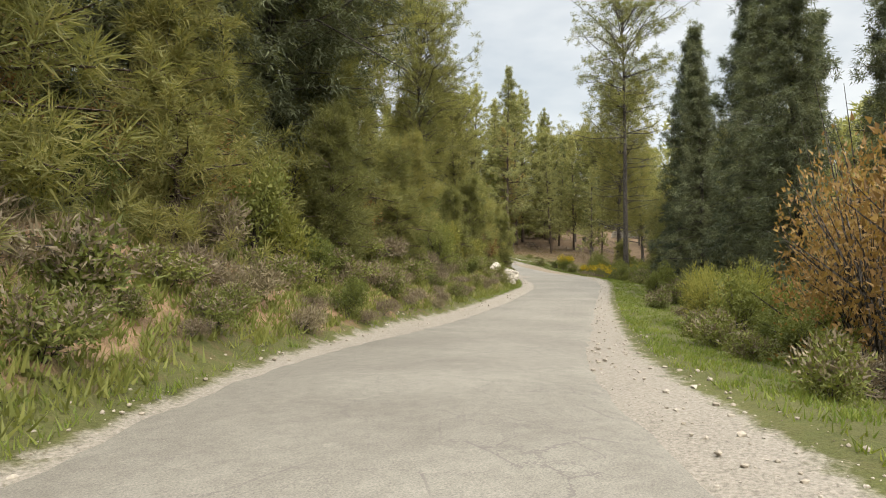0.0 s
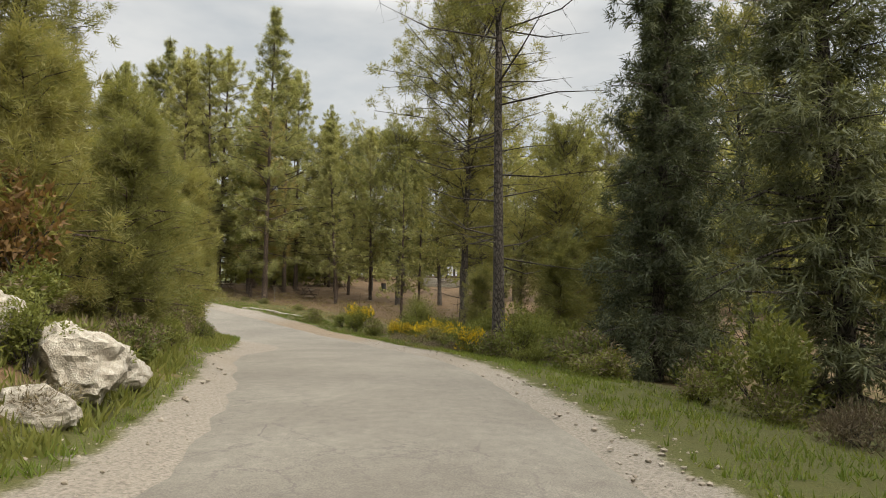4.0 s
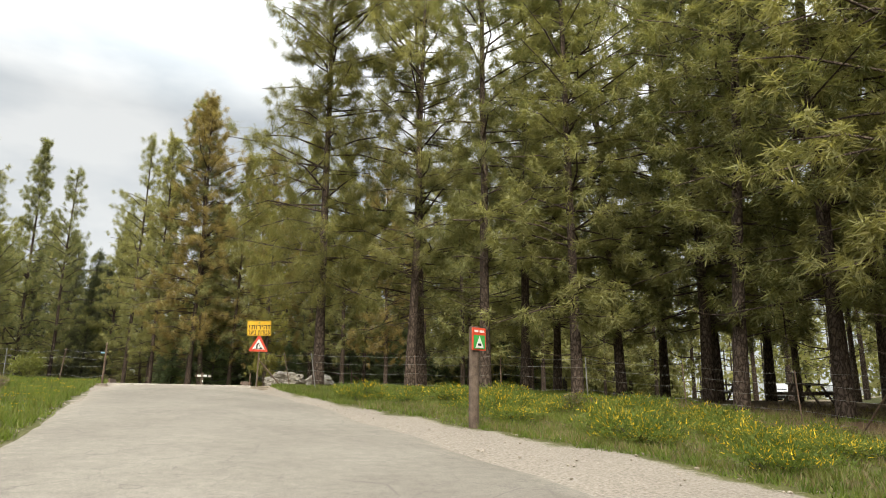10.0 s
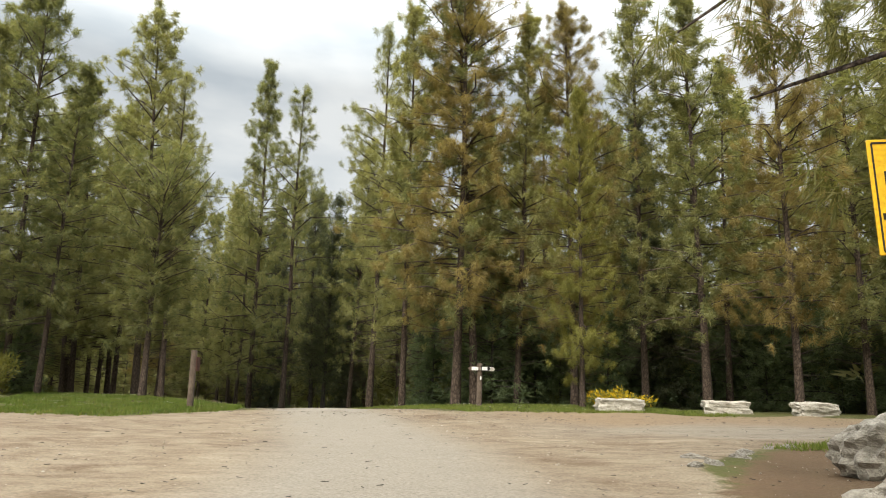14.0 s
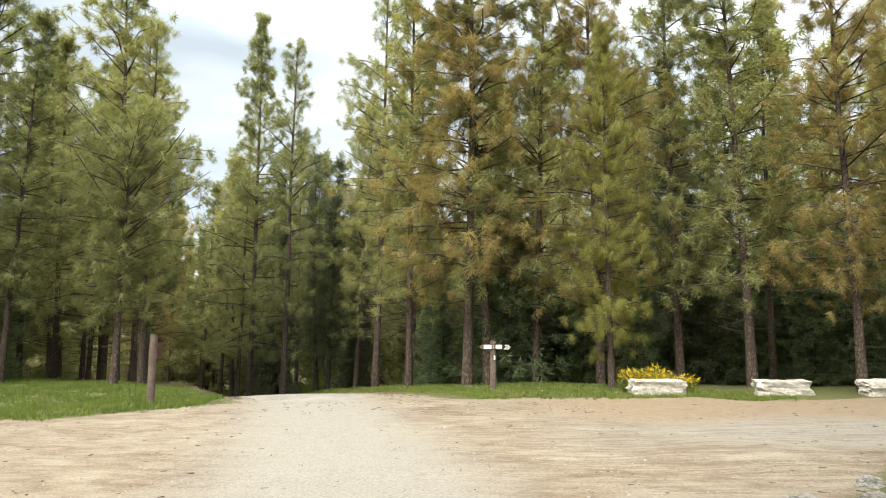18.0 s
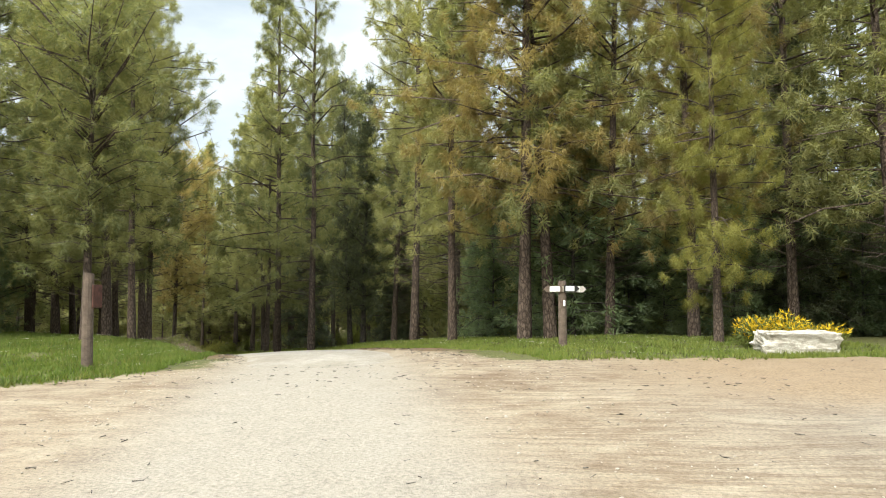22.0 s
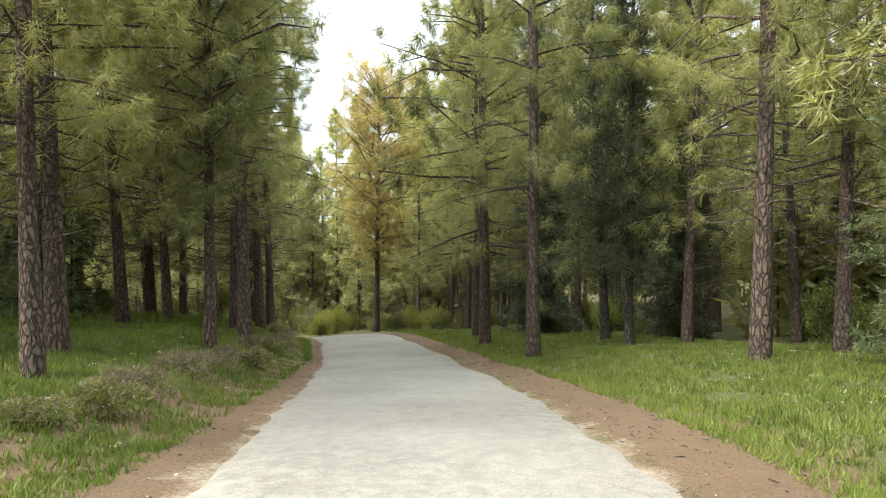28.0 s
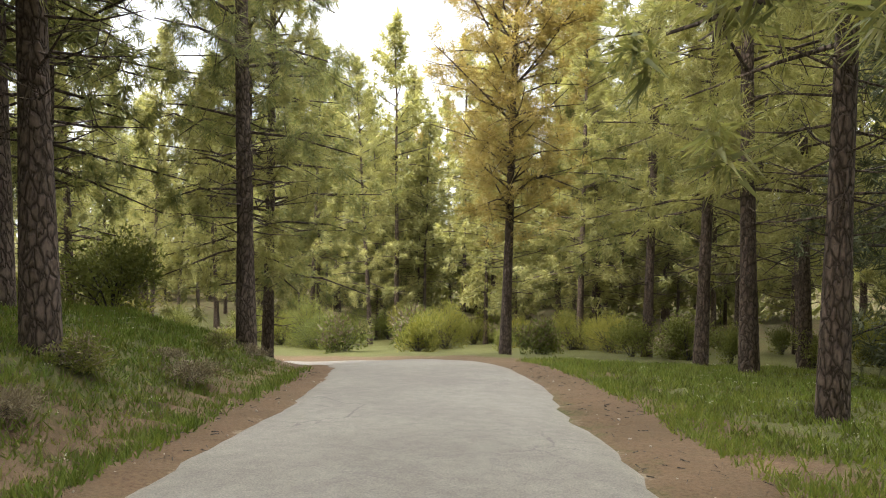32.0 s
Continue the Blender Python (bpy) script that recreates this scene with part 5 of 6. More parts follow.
def debris():
    """Twigs, cones and bark crumbs lying on the dirt of the crossing and the road's edges."""
    g = np.random.default_rng(78)
    x, y = np.r_[g.uniform(-14, 16, 1100), g.uniform(-12, 4, 500)], np.r_[g.uniform(3, 23, 1100), g.uniform(18, 24, 500)]
    s2 = np.r_[g.uniform(184, 226, 1400)]
    d2 = np.where(g.uniform(0, 1, 1400) < 0.3, -2.4 - g.uniform(0, 0.8, 1400), 1.6 + g.uniform(0, 1.5, 1400))
    q = np.array([at_sd(a, b) for a, b in zip(s2, d2)])
    x, y = np.r_[x, q[:, 0]], np.r_[y, q[:, 1]]
    z, _, _, out = ground(x, y)
    a, ln = g.uniform(0, 6.283, len(x)), g.uniform(0.02, 0.11, len(x))
    t = np.stack([np.cos(a) * ln, np.sin(a) * ln, g.normal(size=len(x)) * 0.008], 1)
    paths = [[((px, py, pz + 0.012), r), ((px + u[0], py + u[1], pz + 0.014 + u[2]), r * 0.7)] for px, py, pz, u, r in zip(x, y, z, t, g.uniform(0.002, 0.007, len(x)))]
    v, f = tubes(paths, 4)
    tagged(new("ground_debris", np_mesh("ground_debris", v, f, (M_BARK_D,))), "dark twigs and cone scraps strewn on dirt", "debris", kind="stuff")


pebbles()
debris()


# ---------------------------------------------------------------- built things
M_STEEL = simple("rusty_steel", (0.078, 0.051, 0.035), (0.156, 0.109, 0.078), 9, 0.75, 0.3, 0.4, 0.35)
M_BAR = simple("worn_steel_bars", (0.16, 0.148, 0.13), (0.25, 0.235, 0.21), 8, 0.7, 0.2, 0.3, 0.2)
M_WIRE = simple("galvanised_wire", (0.160, 0.158, 0.150), (0.270, 0.264, 0.250), 12, 0.5, 0.0, 0.5, 0.6)
M_WOOD = simple("weathered_post_wood", (0.064, 0.045, 0.034), (0.124, 0.094, 0.071), 7, 0.9, 0.5)
M_LOG = simple("cut_logs", (0.172, 0.144, 0.113), (0.328, 0.289, 0.234), 6, 0.9, 0.4)
M_CONC = simple("rough_concrete", (0.257, 0.234, 0.203), (0.390, 0.359, 0.312), 5, 0.9, 0.4)
# rusty rail sides, darkened in colour for the shadow between the bars
M_RAIL_SHADED = simple("rusted_rail_shaded", (0.022, 0.017, 0.014), (0.050, 0.038, 0.030), 9, 0.85, 0.3)
M_APRON = simple("packed_gravel", (0.130, 0.106, 0.080), (0.215, 0.185, 0.148), 4, 0.95, 0.6, fine=40)
M_PIT = simple("dark_pit_floor", (0.03, 0.025, 0.02), (0.06, 0.05, 0.04), 6, 0.95, 0.3)
M_YEL = simple("yellow_sign_paint", (0.562, 0.312, 0.008), (0.624, 0.367, 0.012), 5, 0.45, 0.0, 0.5)
M_BLACK = simple("black_paint", (0.010, 0.010, 0.010), (0.022, 0.021, 0.02), 9, 0.5)
M_RED = simple("red_sign_paint", (0.452, 0.039, 0.017), (0.530, 0.066, 0.027), 6, 0.45, 0.0, 0.5)
M_WHITE = simple("white_sign_paint", (0.530, 0.523, 0.499), (0.640, 0.632, 0.608), 5, 0.5)
M_GREEN = simple("green_sign_paint", (0.035, 0.24, 0.050), (0.050, 0.30, 0.070), 5, 0.5)
M_BLUE = simple("blue_cloth", (0.125, 0.257, 0.328), (0.218, 0.359, 0.429), 20, 0.9)
M_BOARD = simple("dark_red_board", (0.045, 0.020, 0.015), (0.085, 0.036, 0.026), 7, 0.85, 0.3)
M_TABLE = simple("dark_picnic_wood", (0.055, 0.040, 0.030), (0.11, 0.085, 0.065), 8, 0.85, 0.3)
M_TYRE = simple("tyre_rubber", (0.015, 0.015, 0.015), (0.03, 0.03, 0.03), 20, 0.85)
M_CARW = simple("white_car_paint", (0.484, 0.491, 0.491), (0.546, 0.546, 0.546), 2, 0.25, 0.0, 0.5)
M_CARS = simple("silver_car_paint", (0.328, 0.343, 0.351), (0.390, 0.406, 0.413), 2, 0.25, 0.0, 0.5, 0.5)
M_GLASS_D = simple("dark_car_glass", (0.02, 0.025, 0.03), (0.035, 0.04, 0.045), 3, 0.08, 0.0, 0.6)


def box(sx, sy, sz, at=(0, 0, 0), rot=None, bev=0.006, bm=None):
    """A bevelled box of that size centred at a place; added to bm if given."""
    own = bmesh.new()
    bmesh.ops.create_cube(own, size=1, matrix=Matrix.Diagonal((sx, sy, sz, 1)))
    if bev:
        bmesh.ops.bevel(own, geom=own.edges[:], offset=min(bev, 0.3 * min(sx, sy, sz)), segments=1, affect="EDGES")
    bmesh.ops.transform(own, matrix=Matrix.Translation(at) @ (rot or Matrix.Identity(4)), verts=own.verts)
    if bm is None:
        return own
    tmp = bpy.data.meshes.new("tmp")
    own.to_mesh(tmp)
    own.free()
    bm.from_mesh(tmp)
    bpy.data.meshes.remove(tmp)
    return bm


def rod(a, b, r, sides=8, r2=None):
    v, f = tubes([[(Vector(a), r), (Vector(b), r2 or r)]], sides)
    bm = bmesh.new()
    vs = [bm.verts.new(p) for p in v]
    for q in f:
        bm.faces.new([vs[k] for k in q])
    bm.faces.new(vs[:sides][::-1])
    bm.faces.new(vs[-sides:])
    return bm


def prism(points, y0, y1):
    """A flat outline in x and z, pulled out along y."""
    bm = bmesh.new()
    a, b_ = [bm.verts.new((x, y0, z)) for x, z in points], [bm.verts.new((x, y1, z)) for x, z in points]
    bm.faces.new(a)
    bm.faces.new(b_[::-1])
    for k in range(len(points)):
        j = (k + 1) % len(points)
        bm.faces.new((a[j], a[k], b_[k], b_[j]))
    bmesh.ops.recalc_face_normals(bm, faces=bm.faces[:])
    return bm


# square sign letters, each as strokes of (x, z) corners in a cell one unit high
def bar(x0, z0, x1, z1):
    return [(x0, z0), (x1, z0), (x1, z1), (x0, z1)]


GLYPHS = {
    "\u05d6": (0.46, [bar(0, 0.8, 0.46, 1), bar(0.16, 0, 0.36, 0.8)]),
    "\u05d4": (0.76, [bar(0, 0.8, 0.76, 1), bar(0.56, 0, 0.76, 0.8), bar(0.02, 0, 0.22, 0.58)]),
    "\u05d9": (0.24, [bar(0.02, 0.5, 0.24, 1)]),
    "\u05e8": (0.68, [bar(0, 0.8, 0.68, 1), bar(0.48, 0, 0.68, 0.8)]),
    "\u05d5": (0.26, [bar(0, 0.82, 0.26, 1), bar(0.06, 0, 0.26, 0.82)]),
    "\u05ea": (0.88, [bar(0.1, 0.8, 0.88, 1), bar(0.68, 0, 0.88, 0.8), bar(0.18, 0.18, 0.38, 0.8), bar(0, 0, 0.38, 0.18)]),
    "\u05e2": (0.84, [[(0, 1), (0.22, 1), (0.56, 0.22), (0.36, 0.16)], [(0.62, 1), (0.84, 1), (0.84, 0.40), (0.62, 0.12), (0, 0), (0, 0.18), (0.46, 0.28), (0.62, 0.46)]]),
    "\u05d1": (0.80, [bar(0.02, 0.8, 0.66, 1), bar(0.46, 0.2, 0.66, 0.8), bar(0, 0, 0.80, 0.2)]),
    "\u05d3": (0.76, [bar(0, 0.8, 0.76, 1), bar(0.46, 0, 0.66, 0.8)]),
    "!": (0.2, [bar(0, 0.3, 0.2, 1), bar(0, 0, 0.2, 0.18)]),
    " ": (0.3, []),
}


def lettering(name, text, width, height, m, mat, parent):
    """Raised letters fitted to a width and height, written from left to right as given."""
    gap = 0.17
    total = sum(GLYPHS[c][0] + gap for c in text) - gap
    x = 0
    for c in text:
        w, strokes = GLYPHS[c]
        bm = bmesh.new()
        for st in strokes:
            a = [bm.verts.new(((x + px - total / 2) * width / total, 0, (pz - 0.5) * height)) for px, pz in st]
            b_ = [bm.verts.new(((x + px - total / 2) * width / total, 0.003, (pz - 0.5) * height)) for px, pz in st]
            bm.faces.new(a)
            bm.faces.new(b_[::-1])
            for k in range(len(st)):
                q = (k + 1) % len(st)
                bm.faces.new((a[q], a[k], b_[k], b_[q]))
        x += w + gap
        if strokes:
            bmesh.ops.recalc_face_normals(bm, faces=bm.faces[:])
            bmesh.ops.transform(bm, matrix=m, verts=bm.verts)
            part(name, bm, mat, parent)


# the cattle grid
zg = float(np.interp(160.4, CS, CL[:, 2])) + 0.02
grid = empty("cattle_grid", pose(-0.35, 0.2, zg, 1.2, 0, 0), "steel cattle grid across the road with rusty side plates", "cattle grid")
for k in range(12):
    # rail body: gap shadow is put into its near-black rust colour
    rail = part("bar", box(4.4, 0.034, 0.12, (0, -1.10 + k * 0.20, -0.062), bev=0.008), M_RAIL_SHADED, grid)
    part("worn_top", box(4.4, 0.030, 0.006, (0, -1.10 + k * 0.20, 0.001), bev=0.002), M_BAR, rail, "rail top worn bright by wheels")
for side in (-1, 1):
    part("side_plate", box(0.05, 2.6, 0.20, (side * 2.24, 0, 0.05), pose(0, 0, 0, 0, side * 18, 0), 0.008), M_STEEL, grid, "rusty steel side plate")
    part("end_beam", box(4.6, 0.12, 0.14, (0, side * 1.30, -0.06), bev=0.01), M_CONC, grid, "pale end beam")
# very dark slab closing the pit below the rails
part("pit_floor", box(4.4, 2.5, 0.04, (0, 0, -0.42), bev=0), M_PIT, grid, "dark pit floor under the bars")
for side in (-1, 1):
    part("surround", box(0.62, 3.4, 0.30, (side * 2.58, 0, -0.17), bev=0.02), M_APRON, grid, "packed gravel beside the bars")
    part("surround", box(5.78, 0.90, 0.30, (0, side * 1.81, -0.165 - (0.07 if side < 0 else 0)), bev=0.02), M_APRON, grid, "packed gravel before the bars")
part("angle_iron", box(0.30, 0.35, 0.12, (2.35, 1.15, 0.08), pose(0, 0, 0, 0, 8, 20), 0.01), M_STEEL, grid)


# the warning sign
sx_, sy_ = 2.31, 0.72
z0 = gz(sx_, sy_)
ZT = 1.68 - z0
sign = empty("road_sign", pose(sx_, sy_, z0, 0, 0, -3), "yellow warning plate over a red-bordered roadworks triangle on a pole", "sign")
part("pole", rod((0, 0.03, -0.3), (0.06, 0.03, ZT + 0.72), 0.022), M_WIRE, sign)
tri = part("triangle_plate", prism([(-0.332, ZT), (-0.355, ZT + 0.03), (-0.03, ZT + 0.62), (0.03, ZT + 0.62), (0.355, ZT + 0.03), (0.332, ZT)], 0, 0.008), M_RED, sign, "red triangle plate")
part("white_field", prism([(-0.235, ZT + 0.085), (0.235, ZT + 0.085), (0.0, ZT + 0.485)], -0.004, 0.0), M_WHITE, tri, "white inner field")
part("pictogram", prism([(-0.15, ZT + 0.10), (0.16, ZT + 0.10), (0.16, ZT + 0.115), (-0.15, ZT + 0.115)], -0.008, -0.004), M_BLACK, tri, "black ground line")
part("pictogram", prism([(0.03, ZT + 0.117), (0.15, ZT + 0.117), (0.10, ZT + 0.165), (0.07, ZT + 0.165)], -0.008, -0.004), M_BLACK, tri, "black heap shape")
part("pictogram", prism([(-0.09, ZT + 0.12), (-0.04, ZT + 0.12), (-0.03, ZT + 0.25), (0.03, ZT + 0.31), (-0.02, ZT + 0.34), (-0.08, ZT + 0.27)], -0.008, -0.004), M_BLACK, tri, "black bent bar shape")
part("pictogram", prism([(0.0, ZT + 0.27), (0.02, ZT + 0.27), (0.09, ZT + 0.14), (0.07, ZT + 0.14)], -0.008, -0.004), M_BLACK, tri, "thin black slanting bar")
plate = part("yellow_plate", box(0.89, 0.012, 0.58, (-0.02, 0.0, ZT + 0.89), pose(0, 0, 0, 0, -2.5, 0), 0.004), M_YEL, sign, "yellow plate with black Hebrew lettering")
tilt = pose(-0.02, -0.008, ZT + 0.89, 0, -2.5, 0)
for w_, h_, px_, pz_ in ((0.85, 0.008, 0, 0.272), (0.85, 0.008, 0, -0.272), (0.008, 0.54, -0.425, 0), (0.008, 0.54, 0.425, 0)):
    part("border_line", box(w_, 0.003, h_, tilt @ Vector((px_, 0, pz_)), pose(0, 0, 0, 0, -2.5, 0), 0), M_BLACK, plate)
lettering("letter", "\u05d6\u05d4\u05d9\u05e8\u05d5\u05ea!"[::-1], 0.78, 0.165, tilt @ pose(0.01, 0, 0.045), M_BLACK, plate)
lettering("letter", "\u05e2\u05d1\u05d5\u05d3\u05d5\u05ea \u05d1\u05d9\u05e2\u05e8"[::-1], 0.82, 0.165, tilt @ pose(0, 0, -0.165), M_BLACK, plate)
part("emblem", box(0.06, 0.004, 0.05, tilt @ Vector((0, 0, 0.215)), pose(0, 0, 0, 0, -2.5, 0), 0.0), M_GREEN, plate, "small green and white emblem")

# gate posts at the grid


def iron_post(x, y, h, lean=(0, 0), brace=None, label="rusty steel angle post beside the cattle grid"):
    z = gz(x, y)
    ob = empty("gate_post", pose(x, y, z), label, "post", "fence posts")
    part("post", box(0.045, 0.04, h + 0.3, (lean[0] * h / 2, lean[1] * h / 2, h / 2 - 0.15), pose(0, 0, 0, -math.degrees(lean[1]), math.degrees(lean[0]), 0), 0.006), M_STEEL, ob)
    if brace:
        part("brace", rod((0, 0, h * 0.8), (brace[0], brace[1], 0.02), 0.022), M_STEEL, ob)
    return ob


p1 = iron_post(-2.88, -0.42, 1.40, (0.02, 0))
part("blue_cloth", box(0.05, 0.56, 0.06, (-0.07, 0.25, 1.06), pose(0, 0, 0, 3, 0, 20), 0.02), M_BLUE, p1, "strip of blue cloth tied round")
iron_post(-2.90, 0.12, 1.30)
iron_post(2.10, 0.95, 1.04)
iron_post(2.30, 0.35, 1.24, (0, 0), (0.85, -0.25))
strainer = iron_post(14.0, -15.9, 1.30, (0, 0), (0.25, 1.0), "weathered strainer post with two slanting struts in the fence")
part("brace", rod((0, 0, 1.1), (-0.2, -1.0, 0.02), 0.03), M_STEEL, strainer)
iron_post(7.67, 7.75, 1.05, (0, 0), (1.3, 0.1), "rusty steel post with a slanting brace beside the dirt track")


def fence(name, line_, h, seed, label, lean={}):
    """Thin steel posts with barbed wire strung between them."""
    g = np.random.default_rng(seed)
    ob = empty(name, Matrix.Identity(4), label, "fence")
    tops = []
    for k, (x, y) in enumerate(line_):
        z = gz(x, y)
        lx, ly = g.normal(size=2) * (0.07 if k else 0)
        hh = h * (g.uniform(0.92, 1.08) if k else 1)
        if k in lean:
            lx, ly = lean[k]
        tops.append((np.array((x, y, z)), np.array((x + lx, y + ly, z + hh))))
        if k == 0:
            continue
        part("post", rod((x, y, z - 0.25), (x + lx, y + ly, z + hh), 0.019, 6), M_WIRE if k % 3 == 2 else M_STEEL, ob)
    for f in (0.25, 0.52, 0.76, 0.96):
        pts = []
        for k, ((a, b_), (c, d_)) in enumerate(zip(tops, tops[1:])):
            p, q = a + (b_ - a) * f, c + (d_ - c) * f
            for t in (0, 0.25, 0.5, 0.75):
                pts.append((p + (q - p) * t - (0, 0, 0.09 * math.sin(t * math.pi) * g.uniform(0.3, 1.2)), 0.0032))
        pts.append((tops[-1][0] + (tops[-1][1] - tops[-1][0]) * f, 0.0032))
        v, fc = tubes([pts], 4)
        part("wire", np_mesh("wire", v, fc, (M_WIRE,)), None, ob)
    return ob


fence("fence", [(2.30, 0.35), (3.6, 0.45), (4.15, -1.85), (7.2, -4.0), (9.4, -6.0), (11.4, -8.0), (13.2, -10.3), (14.0, -13.5), (13.7, -17.0), (13.6, -20.5), (13.8, -24.0), (14.3, -28.0), (15.0, -32.0), (15.6, -36.0), (16.0, -40.0), (16.5, -45.0)], 1.35, 3, "wire fence on thin leaning steel posts", {1: (-0.34, 0.0), 2: (-0.25, 0.0)})
fence("fence", [(-2.88, -0.42), (-4.25, 0.0), (-5.9, 0.2), (-7.6, 0.0), (-9.6, -1.6), (-11.6, -4.6), (-13.2, -9.0)], 1.15, 4, "sagging wire fence on thin rusty posts")


def wood_post(name, x, y, h, r, label, rot=0):
    z = gz(x, y)
    ob = empty(name, pose(x, y, z, 0, 0, rot), label, "post")
    bm = rod((0, 0, -0.3), (0, 0, h), r, 12, r * 0.96)
    bmesh.ops.bevel(bm, geom=[e for e in bm.edges if all(v.co.z > h - 0.01 for v in e.verts)], offset=0.015, segments=2, affect="EDGES")
    part("post", bm, M_WOOD, ob)
    return ob


# red and green notice on its post, turned to the oncoming road
ob = wood_post("notice_post", 5.2, -13.45, 2.05, 0.11, "dark wooden post with a small red and green notice", 17)
bd = part("board", box(0.36, 0.03, 0.46, (0.02, -0.125, 1.78), None, 0.004), M_RED, ob, "red board")
part("green_field", box(0.30, 0.008, 0.28, (0.02, -0.145, 1.72), None, 0), M_GREEN, bd, "green field")
part("white_triangle", prism([(-0.09, 1.60), (0.13, 1.60), (0.02, 1.84)], -0.155, -0.150), M_WHITE, bd, "small white triangle")
part("dark_mark", box(0.09, 0.004, 0.05, (0.02, -0.158, 1.665), None, 0), M_BLACK, bd)
for px_, w_ in ((-0.06, 0.10), (0.09, 0.12)):
    part("text_bar", box(w_, 0.006, 0.045, (px_, -0.144, 1.94), None, 0), M_WHITE, bd)

# the trail post with its pointing arms
ob = wood_post("trail_post", 1.1, 25.9, 1.78, 0.115, "round wooden trail post with white pointing arms", 6)


def arm(parent, x0, x1, y, z, point, mat, label):
    d_ = 1 if x1 > x0 else -1
    a = part("arm", prism([(x0, z - 0.085), (x1 - d_ * point, z - 0.085), (x1, z), (x1 - d_ * point, z + 0.085), (x0, z + 0.085)], y, y + 0.02), mat, parent, label)
    w = abs(x1 - x0) * 0.55
    part("white_panel", box(w, 0.004, 0.135, ((x0 + x1 - d_ * point) / 2, y - 0.003, z), None, 0), M_WHITE, a, "white panel")
    return a


arm(ob, -0.02, -0.52, -0.135, 1.56, 0.10, M_WOOD, "dark arm pointing one way")
arm(ob, 0.02, 0.44, -0.140, 1.57, 0.10, M_BLACK, "black-edged arm pointing the other way")
arm(ob, 0.05, 0.62, -0.112, 1.55, 0.08, M_CONC, "grey arm behind")
part("collar", box(0.20, 0.02, 0.15, (0, -0.116, 1.56), None, 0.004), M_LOG, ob, "dull wooden collar")
part("way_mark", box(0.055, 0.012, 0.15, (0.03, -0.115, 1.18), None, 0.002), M_WHITE, ob, "small white way mark")

ob = wood_post("wooden_post", -8.6, 20.2, 1.88, 0.105, "round dark wooden post in the grass")
part("board", box(0.05, 0.30, 0.46, (0.10, 0.12, 1.42), None, 0.006), M_BOARD, ob, "dark red-brown board fixed behind")


def picnic_table(x, y, rot):
    ob = empty("picnic_table", pose(x, y, gz(x, y), 0, 0, rot), "dark wooden picnic table with two benches", "table", "picnic tables")
    for k in range(5):
        part("tabletop_plank", box(1.9, 0.14, 0.045, (0, -0.30 + k * 0.15, 0.75)), M_TABLE, ob)
    for side in (-1, 1):
        for k in range(2):
            part("bench_plank", box(1.9, 0.13, 0.045, (0, side * (0.66 + k * 0.14), 0.45)), M_TABLE, ob)
        for q in (-1, 1):
            part("leg", box(0.09, 0.06, 0.95, (side * 0.7, q * 0.42, 0.36), pose(0, 0, 0, q * 32, 0, 0)), M_TABLE, ob)
        part("cross_beam", box(0.07, 1.6, 0.09, (side * 0.7, 0, 0.42)), M_TABLE, ob)


for x, y, r in ((20.5, -8.0, 20), (24.6, -14.5, 50), (27.5, -8.0, 10), (28.0, -18.5, 70), (33.0, -13.5, 35), (22.8, -1.5, 0), (34.5, -24.0, 15), (24.5, -24.8, 60), (21.0, -27.6, 30)):
    picnic_table(x, y, r)


def car(x, y, rot, mat, label, high):
    ob = empty("car", pose(x, y, gz(x, y) + 0.02, 0, 0, rot), label, "car", "parked cars")
    prof = [(-2.1, 0.30), (-2.15, 0.62), (-2.05, 0.86), (-1.15, 0.98), (-0.55, high), (0.95, high + 0.02), (1.65, 1.02), (2.05, 0.94), (2.12, 0.55), (2.05, 0.28)]
    bm = prism(prof, -0.86, 0.86)
    for v in bm.verts:
        if v.co.z > 1.05:
            v.co.y *= 0.80
    bmesh.ops.bevel(bm, geom=bm.edges[:], offset=0.05, segments=2, affect="EDGES")
    part("body", bm, mat, ob)
    for side in (-1, 1):
        bm = prism([(-0.98, 1.0), (-0.5, high - 0.10), (0.88, high - 0.09), (1.45, 1.0)], side * 0.80 - 0.02, side * 0.80 + 0.06)
        for v in bm.verts:
            if v.co.z > 1.05:
                v.co.y *= 0.88
        part("side_window", bm, M_GLASS_D, ob)
        for wx in (-1.35, 1.35):
            wh = part("wheel", rod((wx, side * 0.88, 0.31), (wx, side * 0.66, 0.31), 0.31, 16), M_TYRE, ob)
            part("rim", rod((wx, side * 0.885, 0.31), (wx, side * 0.86, 0.31), 0.19, 12), M_BAR, wh)
        part("headlight", box(0.08, 0.34, 0.14, (-2.10, side * 0.60, 0.74), None, 0.02), M_WHITE, ob)
    part("windscreen", prism([(-1.14, 1.0), (-1.10, 1.0), (-0.54, high - 0.06), (-0.58, high - 0.06)], -0.66, 0.66), M_GLASS_D, ob)
    part("rear_window", prism([(1.60, 1.06), (1.64, 1.06), (1.02, high - 0.04), (0.98, high - 0.04)], -0.62, 0.62), M_GLASS_D, ob)
    part("bumper", box(0.16, 1.66, 0.22, (-2.12, 0, 0.40), None, 0.04), M_TYRE, ob)


car(52.0, 22.5, 25, M_CARW, "white car parked under the pines", 1.62)
car(56.5, 20.0, 15, M_CARS, "silver car parked under the pines", 1.46)


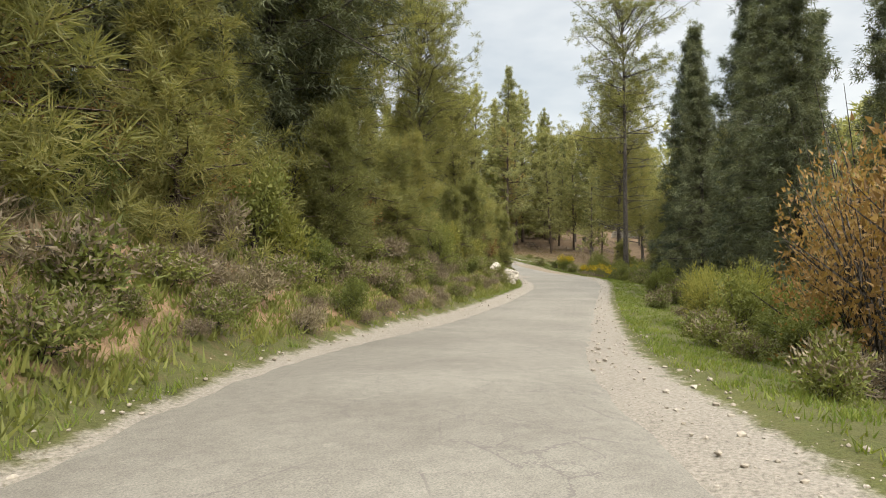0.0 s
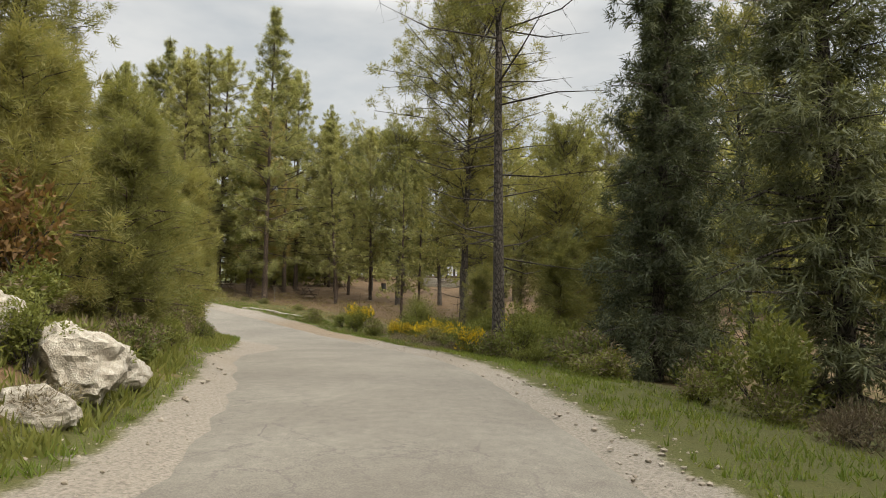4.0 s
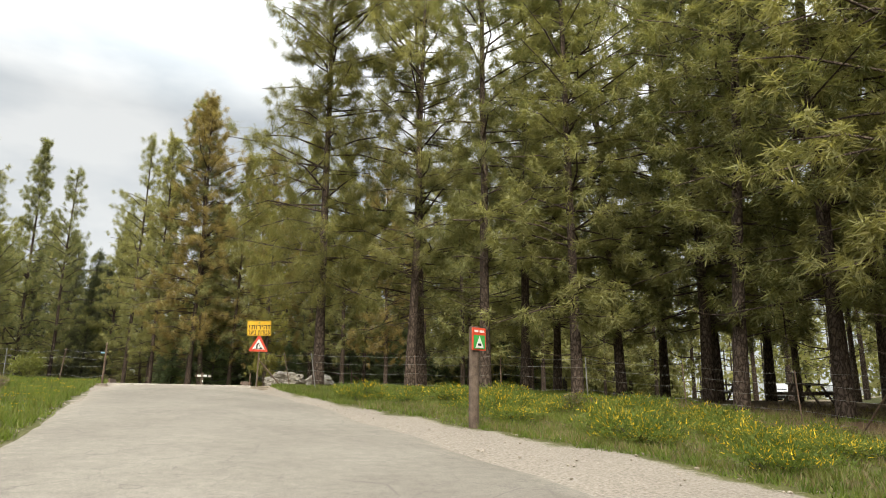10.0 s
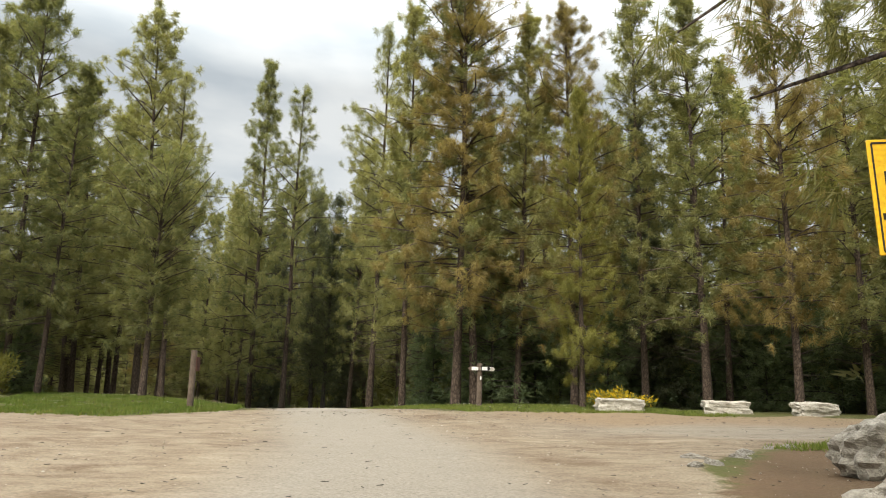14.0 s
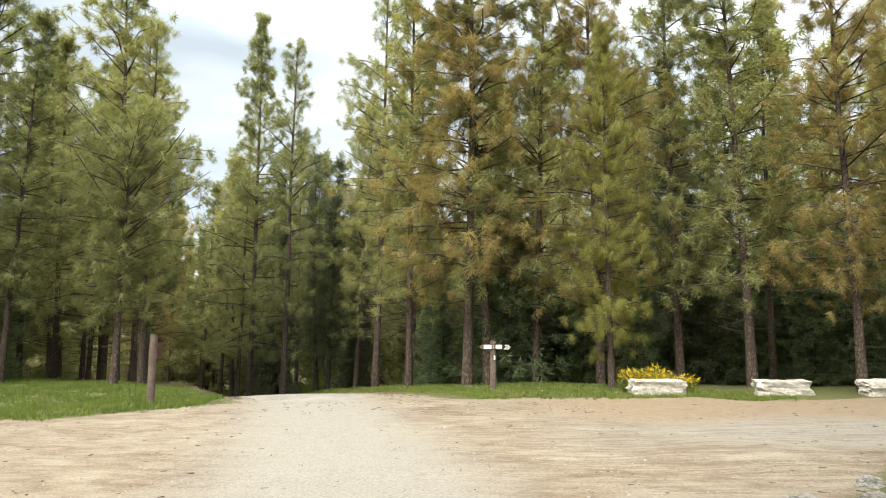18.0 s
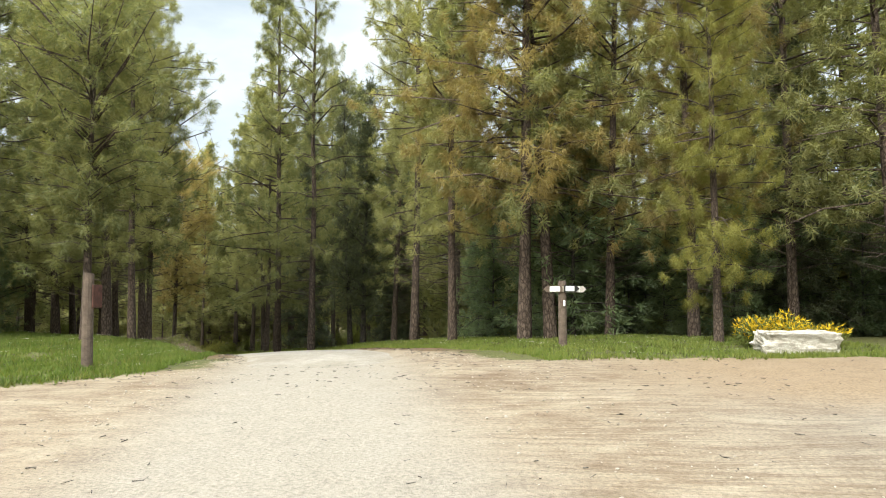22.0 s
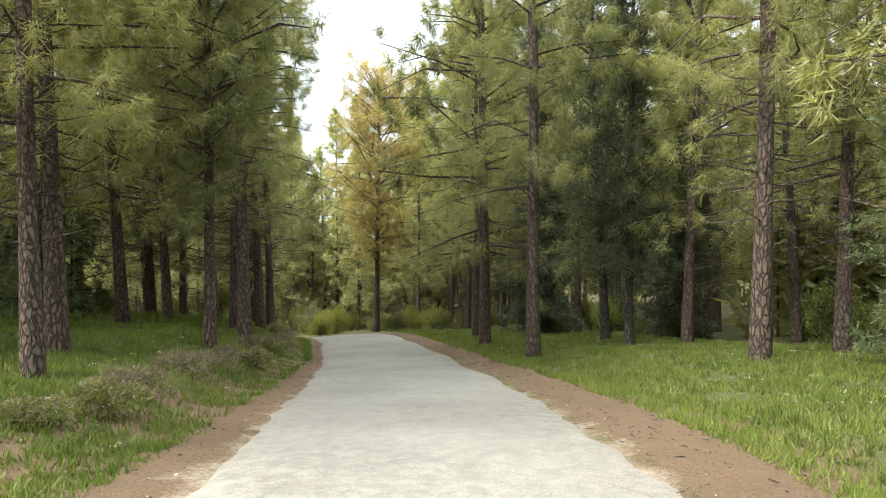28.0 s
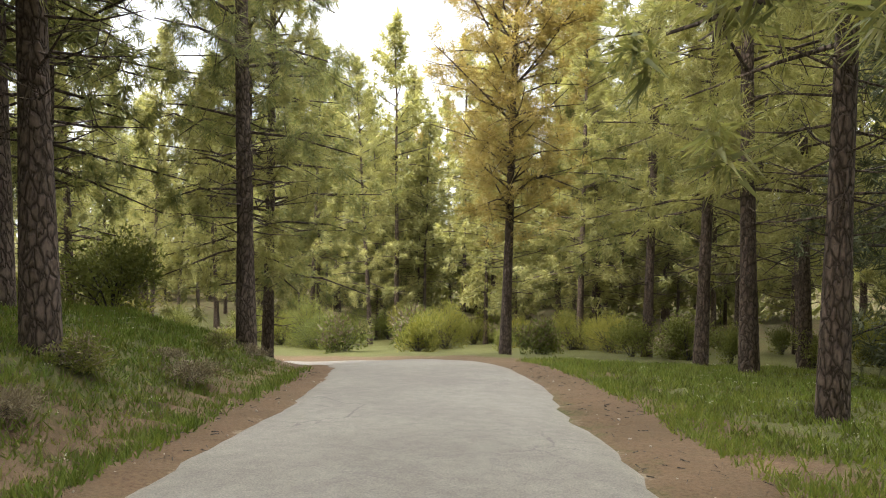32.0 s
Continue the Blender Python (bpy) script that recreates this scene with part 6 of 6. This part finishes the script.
# stacked logs, a low stone wall, the path's edging and a bin in the clearing
def log_stack(x, y, rot):
    g = np.random.default_rng(9)
    ob = empty("log_stack", pose(x, y, gz(x, y), 0, 0, rot), "stack of long pale cut logs lying in the clearing", "logs")
    for row in range(3):
        for k in range(4 - row):
            a, ln = (k - (3 - row) / 2) * 0.46, 3.6 - row * 0.25 + g.uniform(-0.5, 0.5)
            part("log", rod((-ln, a + g.normal() * 0.05, 0.22 + row * 0.38), (ln, a, 0.20 + row * 0.38), 0.20, 9, 0.16), M_LOG, ob)


log_stack(50.0, -38.0, 55)


def stone_wall(x0, y0, x1, y1, h, seed, label, size=0.45, mat=None, course=0.24):
    """A dry wall of separate rough stones."""
    g = np.random.default_rng(seed)
    n_ = int(math.hypot(x1 - x0, y1 - y0) / size)
    ob = empty("stone_wall", Matrix.Identity(4), label, "wall", kind="structure")
    shapes = []
    for k in range(4):
        bm = box(1, 1, 1, bev=0.12)
        for v in bm.verts:
            v.co = Vector(v.co) + Vector(g.normal(size=3) * 0.04)
        me = bpy.data.meshes.new("stone")
        bm.to_mesh(me)
        bm.free()
        me.materials.append(mat or M_ROCK_W)
        shapes.append(me)
    rot = math.degrees(math.atan2(y1 - y0, x1 - x0))
    for row in range(max(1, int(round(h / course)))):
        for k in range(n_):
            t = (k + 0.5 * (row % 2) + g.uniform(-0.1, 0.1)) / n_
            x, y = x0 + (x1 - x0) * t, y0 + (y1 - y0) * t
            st = new("stone", shapes[g.integers(4)])
            st.parent = ob
            ux, uy = (x1 - x0) / n_ / 2, (y1 - y0) / n_ / 2
            pitch = -math.degrees(math.atan2(gz(x + ux, y + uy) - gz(x - ux, y - uy), size))
            st.matrix_basis = pose(x, y, gz(x, y) + course * 0.4 + row * course, 0, pitch, rot + g.normal() * 5) @ Matrix.Diagonal((size * g.uniform(1.0, 1.12), min(0.34, course * 1.3) * g.uniform(0.8, 1.1), course * g.uniform(0.85, 1.05), 1))


stone_wall(49.0, -28.5, 46.5, -36.0, 1.2, 5, "low dry wall of stacked pale stones")
stone_wall(4.5, -32.0, 3.0, -38.6, 0.13, 6, "pale stone edging along a footpath", 0.8, M_ROCK_W, 0.13)
stone_wall(1.3, -43.4, -0.2, -45.9, 0.13, 7, "pale stone edging along a footpath", 0.8, M_ROCK_W, 0.13)
bin_ = empty("litter_bin", pose(38.0, -28.0, gz(38.0, -28.0)), "dark cylindrical litter bin", "bin")
part("drum", rod((0, 0, 0), (0, 0, 0.95), 0.32, 14, 0.30), M_BLACK, bin_)
part("rim", rod((0, 0, 0.93), (0, 0, 1.0), 0.34, 14), M_STEEL, bin_)
